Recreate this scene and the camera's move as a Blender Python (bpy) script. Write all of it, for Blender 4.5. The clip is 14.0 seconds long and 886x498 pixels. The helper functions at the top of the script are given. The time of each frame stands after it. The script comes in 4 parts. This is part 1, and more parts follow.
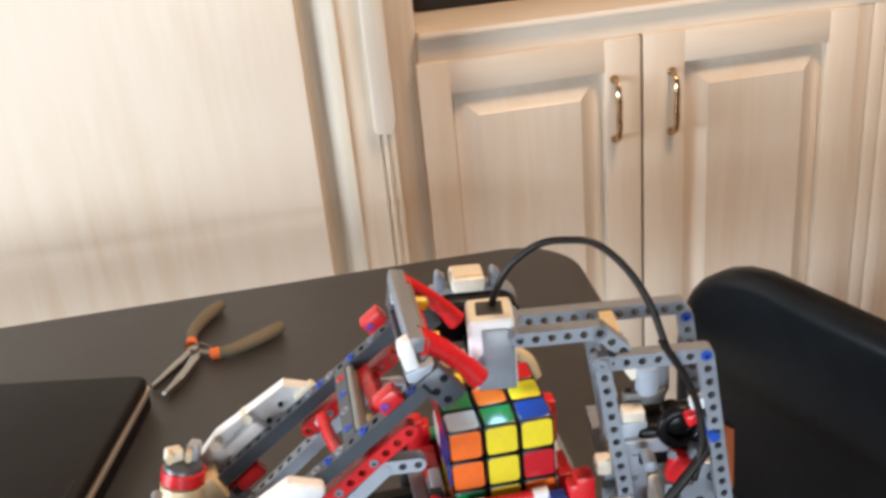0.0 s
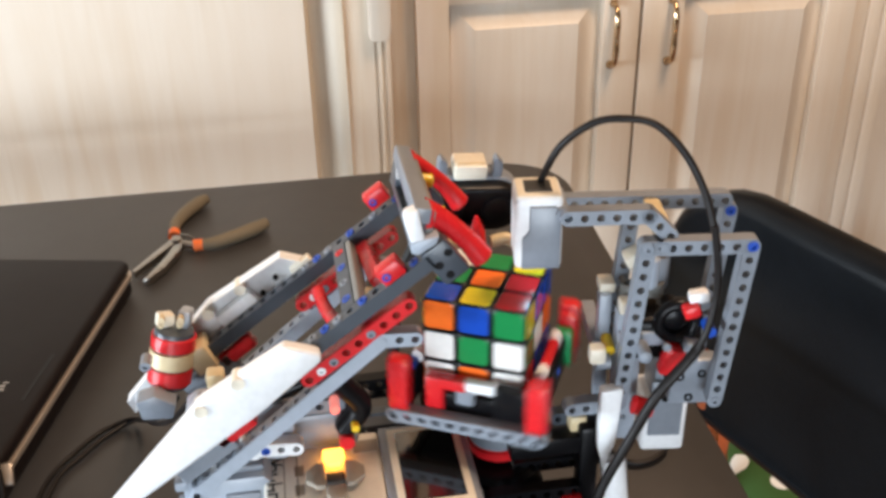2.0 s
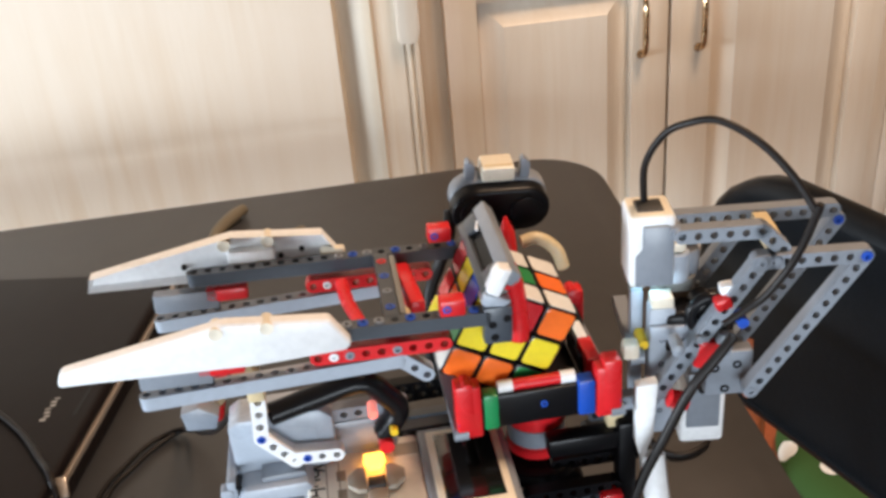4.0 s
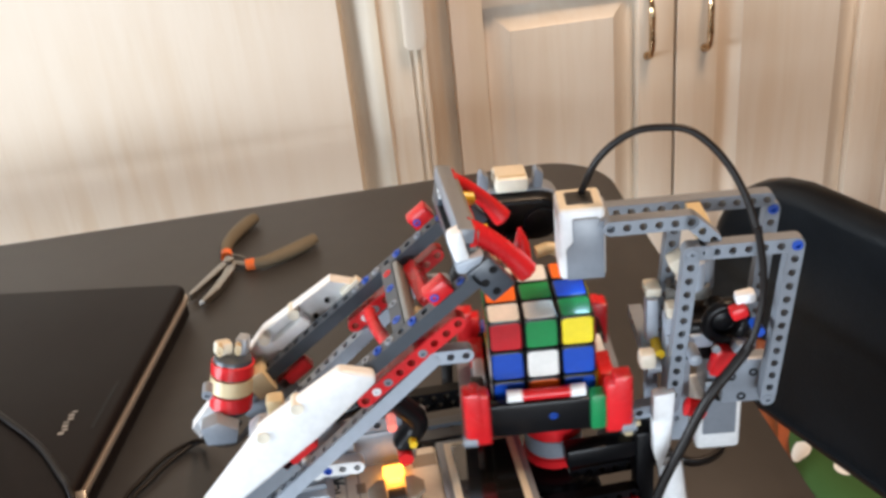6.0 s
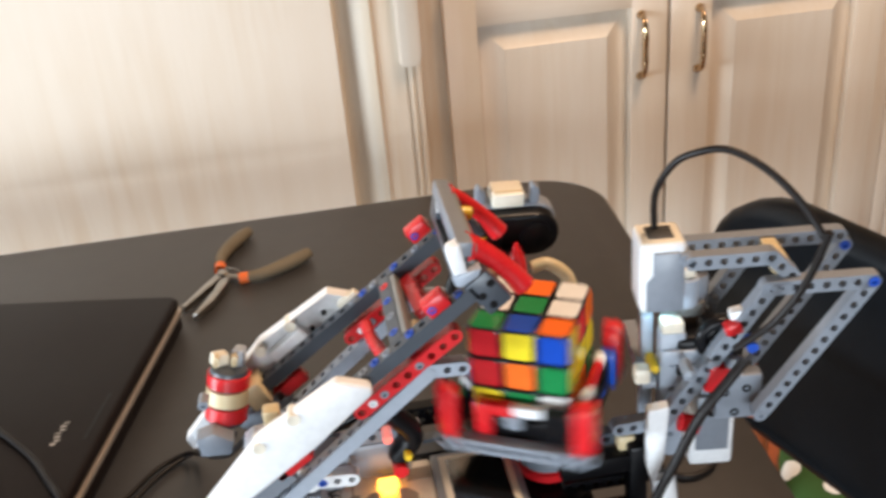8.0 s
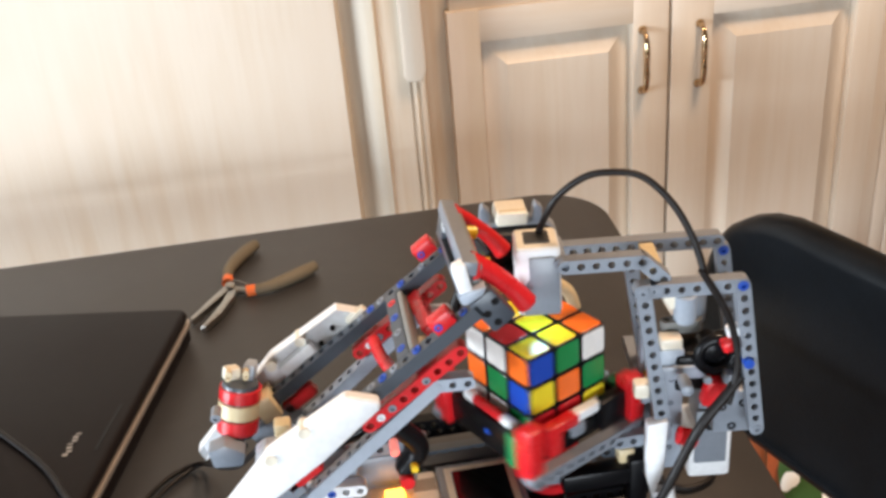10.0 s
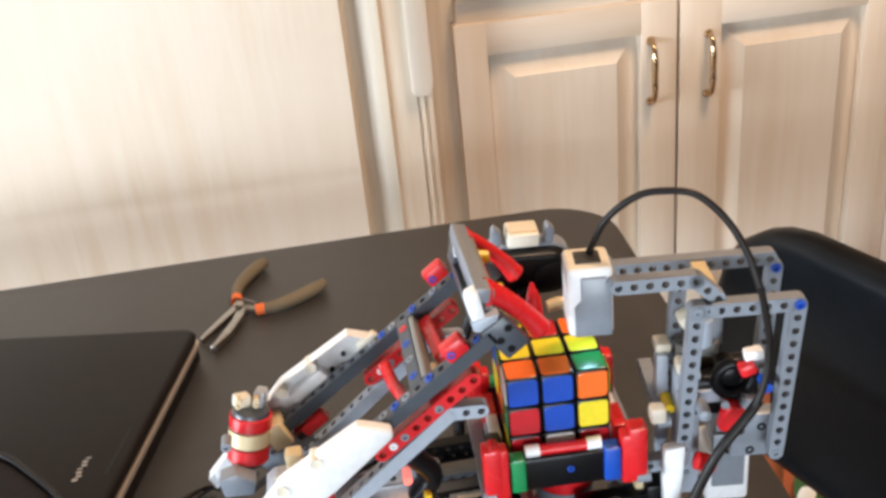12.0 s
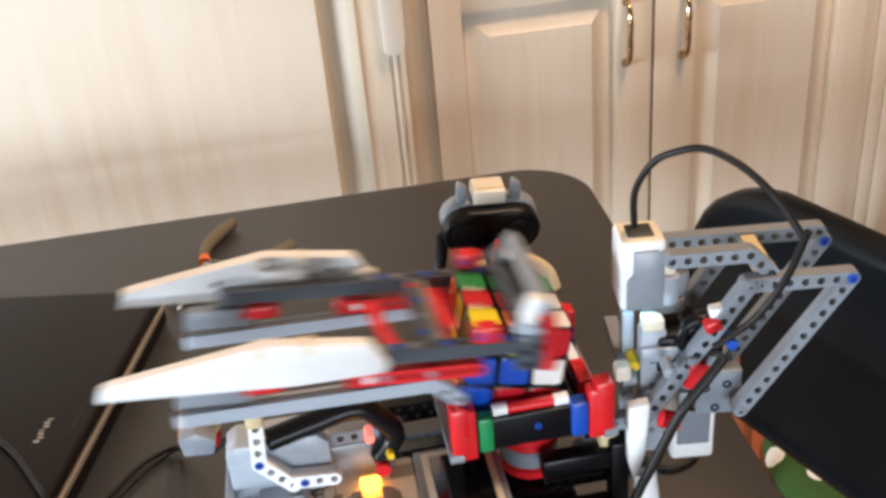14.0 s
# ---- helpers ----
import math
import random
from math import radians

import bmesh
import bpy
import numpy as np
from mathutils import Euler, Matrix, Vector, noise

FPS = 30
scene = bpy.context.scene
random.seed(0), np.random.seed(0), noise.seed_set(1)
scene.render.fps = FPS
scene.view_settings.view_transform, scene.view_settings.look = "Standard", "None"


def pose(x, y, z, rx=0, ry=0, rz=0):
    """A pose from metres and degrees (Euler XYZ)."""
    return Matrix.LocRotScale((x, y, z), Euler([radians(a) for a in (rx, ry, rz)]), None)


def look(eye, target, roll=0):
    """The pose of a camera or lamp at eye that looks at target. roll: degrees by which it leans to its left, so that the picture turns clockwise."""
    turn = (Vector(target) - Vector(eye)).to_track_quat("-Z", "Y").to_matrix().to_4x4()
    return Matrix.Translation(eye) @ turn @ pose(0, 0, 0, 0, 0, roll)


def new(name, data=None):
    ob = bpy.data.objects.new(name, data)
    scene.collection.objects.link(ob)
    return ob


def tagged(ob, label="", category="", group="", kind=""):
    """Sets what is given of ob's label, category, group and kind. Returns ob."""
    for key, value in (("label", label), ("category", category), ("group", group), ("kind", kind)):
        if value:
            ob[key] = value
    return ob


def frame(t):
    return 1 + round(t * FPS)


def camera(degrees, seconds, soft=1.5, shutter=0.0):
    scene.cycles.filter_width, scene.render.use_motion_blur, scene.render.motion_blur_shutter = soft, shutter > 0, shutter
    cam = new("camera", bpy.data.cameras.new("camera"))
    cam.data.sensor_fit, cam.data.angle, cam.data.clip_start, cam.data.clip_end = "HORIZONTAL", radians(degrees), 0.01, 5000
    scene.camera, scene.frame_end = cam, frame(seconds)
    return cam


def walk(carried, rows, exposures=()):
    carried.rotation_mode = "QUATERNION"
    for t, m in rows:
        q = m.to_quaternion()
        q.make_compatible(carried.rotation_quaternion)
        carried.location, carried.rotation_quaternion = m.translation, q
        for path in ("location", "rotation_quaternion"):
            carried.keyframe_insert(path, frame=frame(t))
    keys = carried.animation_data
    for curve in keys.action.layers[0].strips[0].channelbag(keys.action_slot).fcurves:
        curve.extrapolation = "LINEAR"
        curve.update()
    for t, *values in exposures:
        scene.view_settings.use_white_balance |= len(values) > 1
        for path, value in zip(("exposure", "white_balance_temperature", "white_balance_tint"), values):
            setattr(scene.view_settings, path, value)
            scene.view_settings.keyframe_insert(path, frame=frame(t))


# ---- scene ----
cam = camera(48.12, 14.0, soft=3.2, shutter=0.9)
# seconds, eye x, y, z, yaw, pitch, roll
PATH = [
    (0.0, -0.0751, -0.4453, 1.2739, -9.85, -25.12, 5.18),
    (0.5, -0.0766, -0.4524, 1.2725, -8.94, -25.59, 5.85),
    (1.0, -0.0836, -0.4471, 1.2667, -8.00, -26.72, 4.88),
    (1.5, -0.0873, -0.4450, 1.2512, -7.26, -28.41, 2.80),
    (2.0, -0.0951, -0.4492, 1.2453, -9.54, -28.86, 1.04),
    (2.5, -0.0963, -0.4522, 1.2512, -8.80, -30.15, 3.67),
    (2.7, -0.0948, -0.4508, 1.2504, -8.85, -29.30, 3.88),
    (4.8, -0.0876, -0.4559, 1.2555, -8.53, -29.00, 4.83),
    (5.0, -0.0931, -0.4532, 1.2613, -9.10, -29.06, 5.07),
    (5.5, -0.0916, -0.4486, 1.2567, -9.11, -29.19, 5.23),
    (6.0, -0.0926, -0.4531, 1.2600, -8.71, -29.06, 5.44),
    (6.5, -0.0897, -0.4595, 1.2556, -9.01, -28.79, 5.29),
    (7.0, -0.0809, -0.4569, 1.2567, -10.55, -28.82, 4.20),
    (7.5, -0.0925, -0.4586, 1.2618, -10.32, -28.00, 4.06),
    (8.0, -0.0973, -0.4568, 1.2604, -8.92, -28.07, 4.59),
    (8.2, -0.0981, -0.4555, 1.2572, -8.34, -28.32, 4.80),
    (10.3, -0.1003, -0.4702, 1.2745, -9.02, -27.51, 4.38),
    (10.5, -0.0984, -0.4684, 1.2736, -9.39, -27.53, 4.34),
    (11.0, -0.0928, -0.4586, 1.2747, -9.90, -27.19, 4.60),
    (11.5, -0.0983, -0.4544, 1.2739, -9.70, -27.11, 4.96),
    (12.0, -0.1000, -0.4585, 1.2784, -8.62, -27.08, 5.31),
    (12.5, -0.0956, -0.4509, 1.2657, -9.19, -28.52, 4.90),
    (13.0, -0.0924, -0.4496, 1.2665, -9.82, -29.05, 4.69),
    (13.5, -0.0944, -0.4542, 1.2671, -9.65, -29.50, 4.35),
    (14.0, -0.0914, -0.4530, 1.2675, -9.67, -29.13, 4.63),
]
walk(cam, [(t, pose(x, y, z, 90 + pitch, roll, yaw)) for t, x, y, z, yaw, pitch, roll in PATH],
     exposures=[(0.0, -0.12), (0.5, -0.03), (1.0, 0.0), (2.0, -0.12), (8.0, -0.12), (10.5, 0.0), (12.0, 0.0), (13.0, -0.08), (14.0, -0.08)])

# ---------------------------------------------------------------- light
world = bpy.data.worlds.new("sky")
scene.world = world
world.use_nodes = True
wn = world.node_tree.nodes
sky = wn.new("ShaderNodeTexSky")
sky.sky_type, sky.sun_disc = "NISHITA", False
sky.sun_elevation, sky.sun_rotation = radians(38), radians(200)
world.node_tree.links.new(sky.outputs[0], wn["Background"].inputs[0])
wn["Background"].inputs[1].default_value = 0.10


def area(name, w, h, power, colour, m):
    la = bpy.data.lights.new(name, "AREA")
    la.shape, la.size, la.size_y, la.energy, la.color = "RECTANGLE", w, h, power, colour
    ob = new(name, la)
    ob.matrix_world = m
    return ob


# assumed low strips of daylight behind the camera and at the side, and the warm ceiling lamp over the table
# strip heights are set to shape the table's shade on the cabinets
area("rear_strip_daylight", 1.55, 0.6, 54, (0.80, 0.90, 1.0), look((-0.35, -2.42, 0.82), (-0.30, 0.6, 0.82)))
area("side_strip_daylight", 1.5, 0.45, 116, (0.80, 0.90, 1.0), look((-2.56, -0.55, 0.82), (0.3, 0.45, 0.82)))
area("ceiling_lamp_glow", 0.42, 0.42, 31, (1.0, 0.70, 0.48), look((0.60, 0.22, 2.40), (0.60, 0.23, 0.0)))

# ---------------------------------------------------------------- materials
MATS = {}


def tree(name):
    m = bpy.data.materials.new(name)
    m.use_nodes = True
    return m, m.node_tree.nodes, m.node_tree.links, m.node_tree.nodes["Principled BSDF"]


def mat(name, colour, rough=0.45, metal=0.0, vary=0.06, scale=30.0, bump=0.02, bump_scale=300.0, coat=0.0, spec=0.5, glow=None):
    """A surface with tone variation at two scales and a fine relief."""
    if name in MATS:
        return MATS[name]
    m, n, l, b = tree(name)
    tc = n.new("ShaderNodeTexCoord")
    n1, n2, n3 = (n.new("ShaderNodeTexNoise") for _ in range(3))
    n1.inputs["Scale"].default_value, n2.inputs["Scale"].default_value, n3.inputs["Scale"].default_value = scale, scale * 9, bump_scale
    for q in (n1, n2, n3):
        l.new(tc.outputs["Object"], q.inputs["Vector"])
    add = n.new("ShaderNodeMath")
    add.operation = "ADD"
    l.new(n1.outputs[0], add.inputs[0])
    l.new(n2.outputs[0], add.inputs[1])
    mp = n.new("ShaderNodeMapRange")
    mp.inputs[1].default_value, mp.inputs[2].default_value = 0.7, 1.3
    mp.inputs[3].default_value, mp.inputs[4].default_value = 1 - vary, 1 + vary
    l.new(add.outputs[0], mp.inputs[0])
    mix = n.new("ShaderNodeVectorMath")
    mix.operation = "SCALE"
    mix.inputs[0].default_value = colour
    l.new(mp.outputs[0], mix.inputs["Scale"])
    l.new(mix.outputs[0], b.inputs["Base Color"])
    rr = n.new("ShaderNodeMapRange")
    rr.inputs[3].default_value, rr.inputs[4].default_value = max(rough - 0.08, 0.02), min(rough + 0.08, 1)
    l.new(n1.outputs[0], rr.inputs[0])
    l.new(rr.outputs[0], b.inputs["Roughness"])
    b.inputs["Metallic"].default_value = metal
    b.inputs["Specular IOR Level"].default_value = spec
    b.inputs["Coat Weight"].default_value = coat
    if bump:
        bp = n.new("ShaderNodeBump")
        bp.inputs["Strength"].default_value, bp.inputs["Distance"].default_value = bump * 5, 0.0004
        l.new(n3.outputs[0], bp.inputs["Height"])
        l.new(bp.outputs[0], b.inputs["Normal"])
    if glow:
        b.inputs["Emission Color"].default_value = (*glow[0], 1)
        b.inputs["Emission Strength"].default_value = glow[1]
    MATS[name] = m
    return m


def limed_wood(name, horizontal=False, wash=(0.32, 1.0)):
    """White-washed oak: tan showing through the pale wash along the grain, a few darker knots."""
    m, n, l, b = tree(name)
    tc, mp = n.new("ShaderNodeTexCoord"), n.new("ShaderNodeMapping")
    mp.inputs["Scale"].default_value = (2.2, 30, 34) if horizontal else (34, 30, 2.2)
    l.new(tc.outputs["Object"], mp.inputs["Vector"])
    g, f, w = n.new("ShaderNodeTexNoise"), n.new("ShaderNodeTexNoise"), n.new("ShaderNodeTexNoise")
    g.inputs["Scale"].default_value, g.inputs["Detail"].default_value, g.inputs["Distortion"].default_value = 1.2, 6, 0.6
    f.inputs["Scale"].default_value, f.inputs["Detail"].default_value = 6.0, 8
    w.inputs["Scale"].default_value, w.inputs["Detail"].default_value = 2.4, 4
    l.new(mp.outputs[0], g.inputs["Vector"])
    l.new(mp.outputs[0], f.inputs["Vector"])
    l.new(tc.outputs["Object"], w.inputs["Vector"])
    r1, r2 = n.new("ShaderNodeValToRGB"), n.new("ShaderNodeValToRGB")
    r1.color_ramp.elements[0].position, r1.color_ramp.elements[0].color = 0.32, (0.64, 0.50, 0.34, 1)
    r1.color_ramp.elements[1].position, r1.color_ramp.elements[1].color = 0.60, (0.79, 0.735, 0.64, 1)
    r2.color_ramp.elements[0].position, r2.color_ramp.elements[0].color = 0.36, (0.60, 0.50, 0.36, 1)
    r2.color_ramp.elements[1].position, r2.color_ramp.elements[1].color = 0.52, (1, 1, 1, 1)
    l.new(g.outputs[0], r1.inputs[0])
    l.new(f.outputs[0], r2.inputs[0])
    mx = n.new("ShaderNodeMix")
    mx.data_type, mx.blend_type = "RGBA", "MULTIPLY"
    mx.inputs[0].default_value = 0.15
    l.new(r1.outputs[0], mx.inputs[6])
    l.new(r2.outputs[0], mx.inputs[7])
    m2 = n.new("ShaderNodeMix")
    m2.data_type = "RGBA"
    m2.inputs[7].default_value = (0.82, 0.775, 0.70, 1)
    wr = n.new("ShaderNodeMapRange")
    wr.inputs[1].default_value, wr.inputs[2].default_value = 0.35, 0.7
    wr.inputs[3].default_value, wr.inputs[4].default_value = wash
    l.new(w.outputs[0], wr.inputs[0])
    l.new(wr.outputs[0], m2.inputs[0])
    l.new(mx.outputs[2], m2.inputs[6])
    # sparse brown lines of figure, wavy, where the wash is thin
    mp2, k = n.new("ShaderNodeMapping"), n.new("ShaderNodeTexNoise")
    mp2.inputs["Scale"].default_value = (0.8, 9, 9) if horizontal else (9, 9, 0.8)
    k.inputs["Scale"].default_value, k.inputs["Detail"].default_value, k.inputs["Distortion"].default_value = 1.6, 2, 1.2
    l.new(tc.outputs["Object"], mp2.inputs["Vector"])
    l.new(mp2.outputs[0], k.inputs["Vector"])
    r3 = n.new("ShaderNodeValToRGB")
    for p, v in ((0.46, 0.0), (0.495, 0.50), (0.51, 0.08), (0.56, 0.0)):
        e = r3.color_ramp.elements.new(p)
        e.color = (v, v, v, 1)
    r3.color_ramp.elements[0].color = r3.color_ramp.elements[-1].color = (0, 0, 0, 1)
    m3 = n.new("ShaderNodeMix")
    m3.data_type = "RGBA"
    m3.inputs[7].default_value = (0.46, 0.33, 0.20, 1)
    l.new(r3.outputs[0], m3.inputs[0])
    l.new(m2.outputs[2], m3.inputs[6])
    l.new(m3.outputs[2], b.inputs["Base Color"])
    b.inputs["Roughness"].default_value = 0.38
    bp = n.new("ShaderNodeBump")
    bp.inputs["Strength"].default_value, bp.inputs["Distance"].default_value = 0.25, 0.0006
    l.new(f.outputs[0], bp.inputs["Height"])
    l.new(bp.outputs[0], b.inputs["Normal"])
    return m


WOOD, WOOD_H = limed_wood("limed_oak", wash=(0.42, 1.0)), limed_wood("limed_oak_across", True, wash=(0.42, 1.0))
# thinly washed tan copy: stained moulding, and shade on pilaster and filler
WOOD_TAN_SHADE = limed_wood("limed_oak_tan_shade", wash=(0.0, 0.45))
LGREY = mat("light_grey_plastic", (0.215, 0.24, 0.278), 0.32)
PALE = mat("pale_grey_plastic", (0.35, 0.395, 0.46), 0.3)
# medium grey, also used for side faces in shade
MGREY = mat("medium_grey_plastic", (0.20, 0.20, 0.19), 0.32)
DGREY = mat("dark_grey_plastic", (0.055, 0.066, 0.082), 0.32)
WHITE = mat("white_plastic", (0.80, 0.815, 0.83), 0.3)
RED = mat("red_plastic", (0.62, 0.015, 0.02), 0.28)
BLACK = mat("black_plastic", (0.005, 0.005, 0.006), 0.3, spec=0.2)
BLUE = mat("blue_plastic", (0.01, 0.07, 0.42), 0.3)
GREEN = mat("green_plastic", (0.01, 0.22, 0.07), 0.3)
YELLOW = mat("yellow_plastic", (0.75, 0.50, 0.02), 0.3)
TAN = mat("tan_plastic", (0.62, 0.50, 0.30), 0.35)
# cream of several parts, also used for warm lamplight on post tops
CREAM = mat("cream_plastic", (0.74, 0.68, 0.56), 0.35)
TABLE = mat("grey_laminate", (0.041, 0.039, 0.039), 0.46, vary=0.10, scale=5, bump=0.06, bump_scale=900)
CABLE = mat("black_cable", (0.010, 0.008, 0.0075), 0.45, spec=0.25)
LAPTOP = mat("black_lid", (0.0085, 0.0058, 0.0062), 0.44, vary=0.16, scale=8, bump=0.05, bump_scale=500, spec=0.16)
SILVER = mat("silver_rim", (0.48, 0.42, 0.36), 0.35, metal=0.6)
STEEL = mat("steel", (0.42, 0.40, 0.37), 0.33, metal=1.0, vary=0.15)
GRIP = mat("olive_rubber", (0.16, 0.13, 0.085), 0.6)
ORANGE = mat("orange_rubber", (0.85, 0.17, 0.03), 0.5)
BRASS = mat("brass", (0.56, 0.40, 0.24), 0.16, metal=1.0, vary=0.2)
LEATHER = mat("black_leather", (0.0045, 0.0060, 0.0080), 0.36, vary=0.2, scale=14, bump=0.12, bump_scale=420, spec=0.17)
REDWOOD = mat("red_brown_wood", (0.30, 0.07, 0.02), 0.4, vary=0.2, scale=20)
# assumed tan of unseen walls, chosen to lower and warm the bounced light
PLASTER = mat("tan_bounce_plaster", (0.26, 0.18, 0.11), 0.8, vary=0.04, scale=4)
FLOORW = mat("oak_floor", (0.20, 0.11, 0.055), 0.4, vary=0.2, scale=6)
SCREEN = mat("dark_glass", (0.008, 0.008, 0.008), 0.16, coat=1.0, bump=0)
PALEGREY = mat("pale_grey_print", (0.42, 0.42, 0.42), 0.4)
INK = mat("black_print", (0.03, 0.03, 0.03), 0.5)
BUTTON = mat("grey_button", (0.30, 0.26, 0.21), 0.4)
BRICKBODY = mat("off_white_shell", (0.74, 0.70, 0.62), 0.35)
LED = mat("amber_lamp", (0.9, 0.35, 0.05), 0.3, glow=((1.0, 0.42, 0.05), 6.0))
PINKGLOW = mat("red_glow", (0.9, 0.1, 0.05), 0.3, glow=((1.0, 0.30, 0.26), 0.9))
SENSE = mat("sensor_lamp", (0.8, 0.8, 0.8), 0.3, glow=((0.45, 0.8, 1.0), 22.0))
TV = mat("black_gloss_case", (0.01, 0.01, 0.01), 0.2)
STICK = {
    "R": mat("red_sticker", (0.50, 0.012, 0.02), 0.22, coat=0.3), "O": mat("orange_sticker", (0.88, 0.16, 0.02), 0.22, coat=0.3),
    "Y": mat("yellow_sticker", (0.82, 0.66, 0.03), 0.22, coat=0.3), "G": mat("green_sticker", (0.01, 0.22, 0.06), 0.22, coat=0.3),
    "B": mat("blue_sticker", (0.008, 0.065, 0.44), 0.22, coat=0.3), "W": mat("white_sticker", (0.78, 0.77, 0.74), 0.22, coat=0.3),
}


def cloth():
    m, n, l, b = tree("patterned_cotton")
    tc, vo = n.new("ShaderNodeTexCoord"), n.new("ShaderNodeTexVoronoi")
    vo.inputs["Scale"].default_value = 22
    ns = n.new("ShaderNodeTexNoise")
    ns.inputs["Scale"].default_value = 9
    l.new(tc.outputs["Object"], vo.inputs["Vector"])
    l.new(tc.outputs["Object"], ns.inputs["Vector"])
    dots, blot = n.new("ShaderNodeValToRGB"), n.new("ShaderNodeValToRGB")
    dots.color_ramp.interpolation = blot.color_ramp.interpolation = "CONSTANT"
    dots.color_ramp.elements[0].color = (0.75, 0.74, 0.70, 1)
    dots.color_ramp.elements[1].position, dots.color_ramp.elements[1].color = 0.30, (0.025, 0.075, 0.010, 1)
    blot.color_ramp.elements[0].color = (0, 0, 0, 1)
    blot.color_ramp.elements[1].position, blot.color_ramp.elements[1].color = 0.68, (1, 1, 1, 1)
    l.new(vo.outputs["Distance"], dots.inputs[0])
    l.new(ns.outputs[0], blot.inputs[0])
    mx = n.new("ShaderNodeMix")
    mx.data_type = "RGBA"
    patch = n.new("ShaderNodeValToRGB")
    patch.color_ramp.interpolation = "CONSTANT"
    patch.color_ramp.elements[0].color = (0.75, 0.73, 0.70, 1)
    patch.color_ramp.elements[1].position, patch.color_ramp.elements[1].color = 0.60, (0.45, 0.09, 0.09, 1)
    l.new(ns.outputs[0], patch.inputs[0])
    l.new(patch.outputs[0], mx.inputs[7])
    l.new(blot.outputs[0], mx.inputs[0])
    l.new(dots.outputs[0], mx.inputs[6])
    l.new(mx.outputs[2], b.inputs["Base Color"])
    b.inputs["Roughness"].default_value = 0.85
    return m


CLOTH = cloth()

# ---------------------------------------------------------------- building helpers (millimetres in, metres out)
MM = 0.001


def mesh_of(name, verts, faces, material, smooth=False):
    me = bpy.data.meshes.new(name)
    me.from_pydata([Vector(v) * MM for v in verts], [], faces)
    me.materials.append(material)
    if smooth:
        me.shade_smooth()
    me.update()
    return me


def part(name, data, parent=None, m=None, label=""):
    ob = new(name, data)
    if parent:
        ob.parent = parent
    if m is not None:
        ob.matrix_basis = m
    if label:
        ob["label"] = label
    return ob


def thing(name, label, category, at=(0, 0, 0), rz=0, group="", kind=""):
    ob = new(name)
    ob.empty_display_size = 0.02
    ob.matrix_basis = pose(at[0] * MM, at[1] * MM, at[2] * MM, 0, 0, rz)
    return tagged(ob, label, category, group, kind)


def mm(x, y, z, rx=0, ry=0, rz=0):
    return pose(x * MM, y * MM, z * MM, rx, ry, rz)


def from_bm(bm, name, material, smooth=True, angle=35):
    bmesh.ops.recalc_face_normals(bm, faces=bm.faces)
    if smooth:
        for f in bm.faces:
            f.smooth = True
        for e in bm.edges:
            e.smooth = len(e.link_faces) < 2 or e.calc_face_angle(0) < radians(angle)
    me = bpy.data.meshes.new(name)
    bm.to_mesh(me)
    bm.free()
    me.materials.append(material)
    return me


def rbox(w, d, h, material, bevel=1.0, seg=2, name="box", taper=1.0):
    """A box centred on its origin with rounded edges; taper narrows its lower end."""
    bm = bmesh.new()
    bmesh.ops.create_cube(bm, size=1)
    for v in bm.verts:
        k = taper if v.co.z < 0 else 1
        v.co = Vector((v.co.x * w * k, v.co.y * d * k, v.co.z * h)) * MM
    if bevel:
        bmesh.ops.bevel(bm, geom=list(bm.edges), offset=bevel * MM, segments=seg, profile=0.5, affect="EDGES")
    return from_bm(bm, name, material)


def prism(outline, y0, y1, material, bevel=0.6, name="prism", seg=2):
    """An outline in x and z, extruded from y0 to y1, its rims rounded."""
    bm = bmesh.new()
    a = [bm.verts.new(Vector((x, y0, z)) * MM) for x, z in outline]
    f = bm.faces.new(a)
    r = bmesh.ops.extrude_face_region(bm, geom=[f])
    for v in [g for g in r["geom"] if isinstance(g, bmesh.types.BMVert)]:
        v.co.y = y1 * MM
    bmesh.ops.recalc_face_normals(bm, faces=bm.faces)
    if bevel:
        bmesh.ops.bevel(bm, geom=list(bm.edges), offset=bevel * MM, segments=seg, profile=0.5, affect="EDGES")
    return from_bm(bm, name, material)


def lathe(profile, material, seg=20, name="turned", axis="z"):
    """A turned shape: (radius, height) pairs round its axis."""
    verts, faces = [], []
    for r, h in profile:
        for k in range(seg):
            a = 2 * math.pi * k / seg
            p = (r * math.cos(a), r * math.sin(a), h)
            verts.append({"z": p, "y": (p[0], p[2], p[1]), "x": (p[2], p[0], p[1])}[axis])
    n = len(profile)
    for i in range(n - 1):
        for k in range(seg):
            j = (k + 1) % seg
            faces.append((i * seg + k, i * seg + j, (i + 1) * seg + j, (i + 1) * seg + k))
    faces.append(tuple(range(seg)))
    faces.append(tuple((n - 1) * seg + k for k in range(seg)))
    bm = bmesh.new()
    vs = [bm.verts.new(Vector(v) * MM) for v in verts]
    for f in faces:
        bm.faces.new([vs[i] for i in f])
    return from_bm(bm, name, material, angle=40)


def spline(points, steps=10):
    """A smooth line through the points."""
    p = [Vector(q) for q in points]
    p = [2 * p[0] - p[1]] + p + [2 * p[-1] - p[-2]]
    out = []
    for i in range(1, len(p) - 2):
        for k in range(steps):
            t = k / steps
            a, b, c, d = p[i - 1:i + 3]
            out.append(0.5 * (2 * b + (c - a) * t + (2 * a - 5 * b + 4 * c - d) * t * t + (3 * b - a - 3 * c + d) * t ** 3))
    return out + [p[-2]]


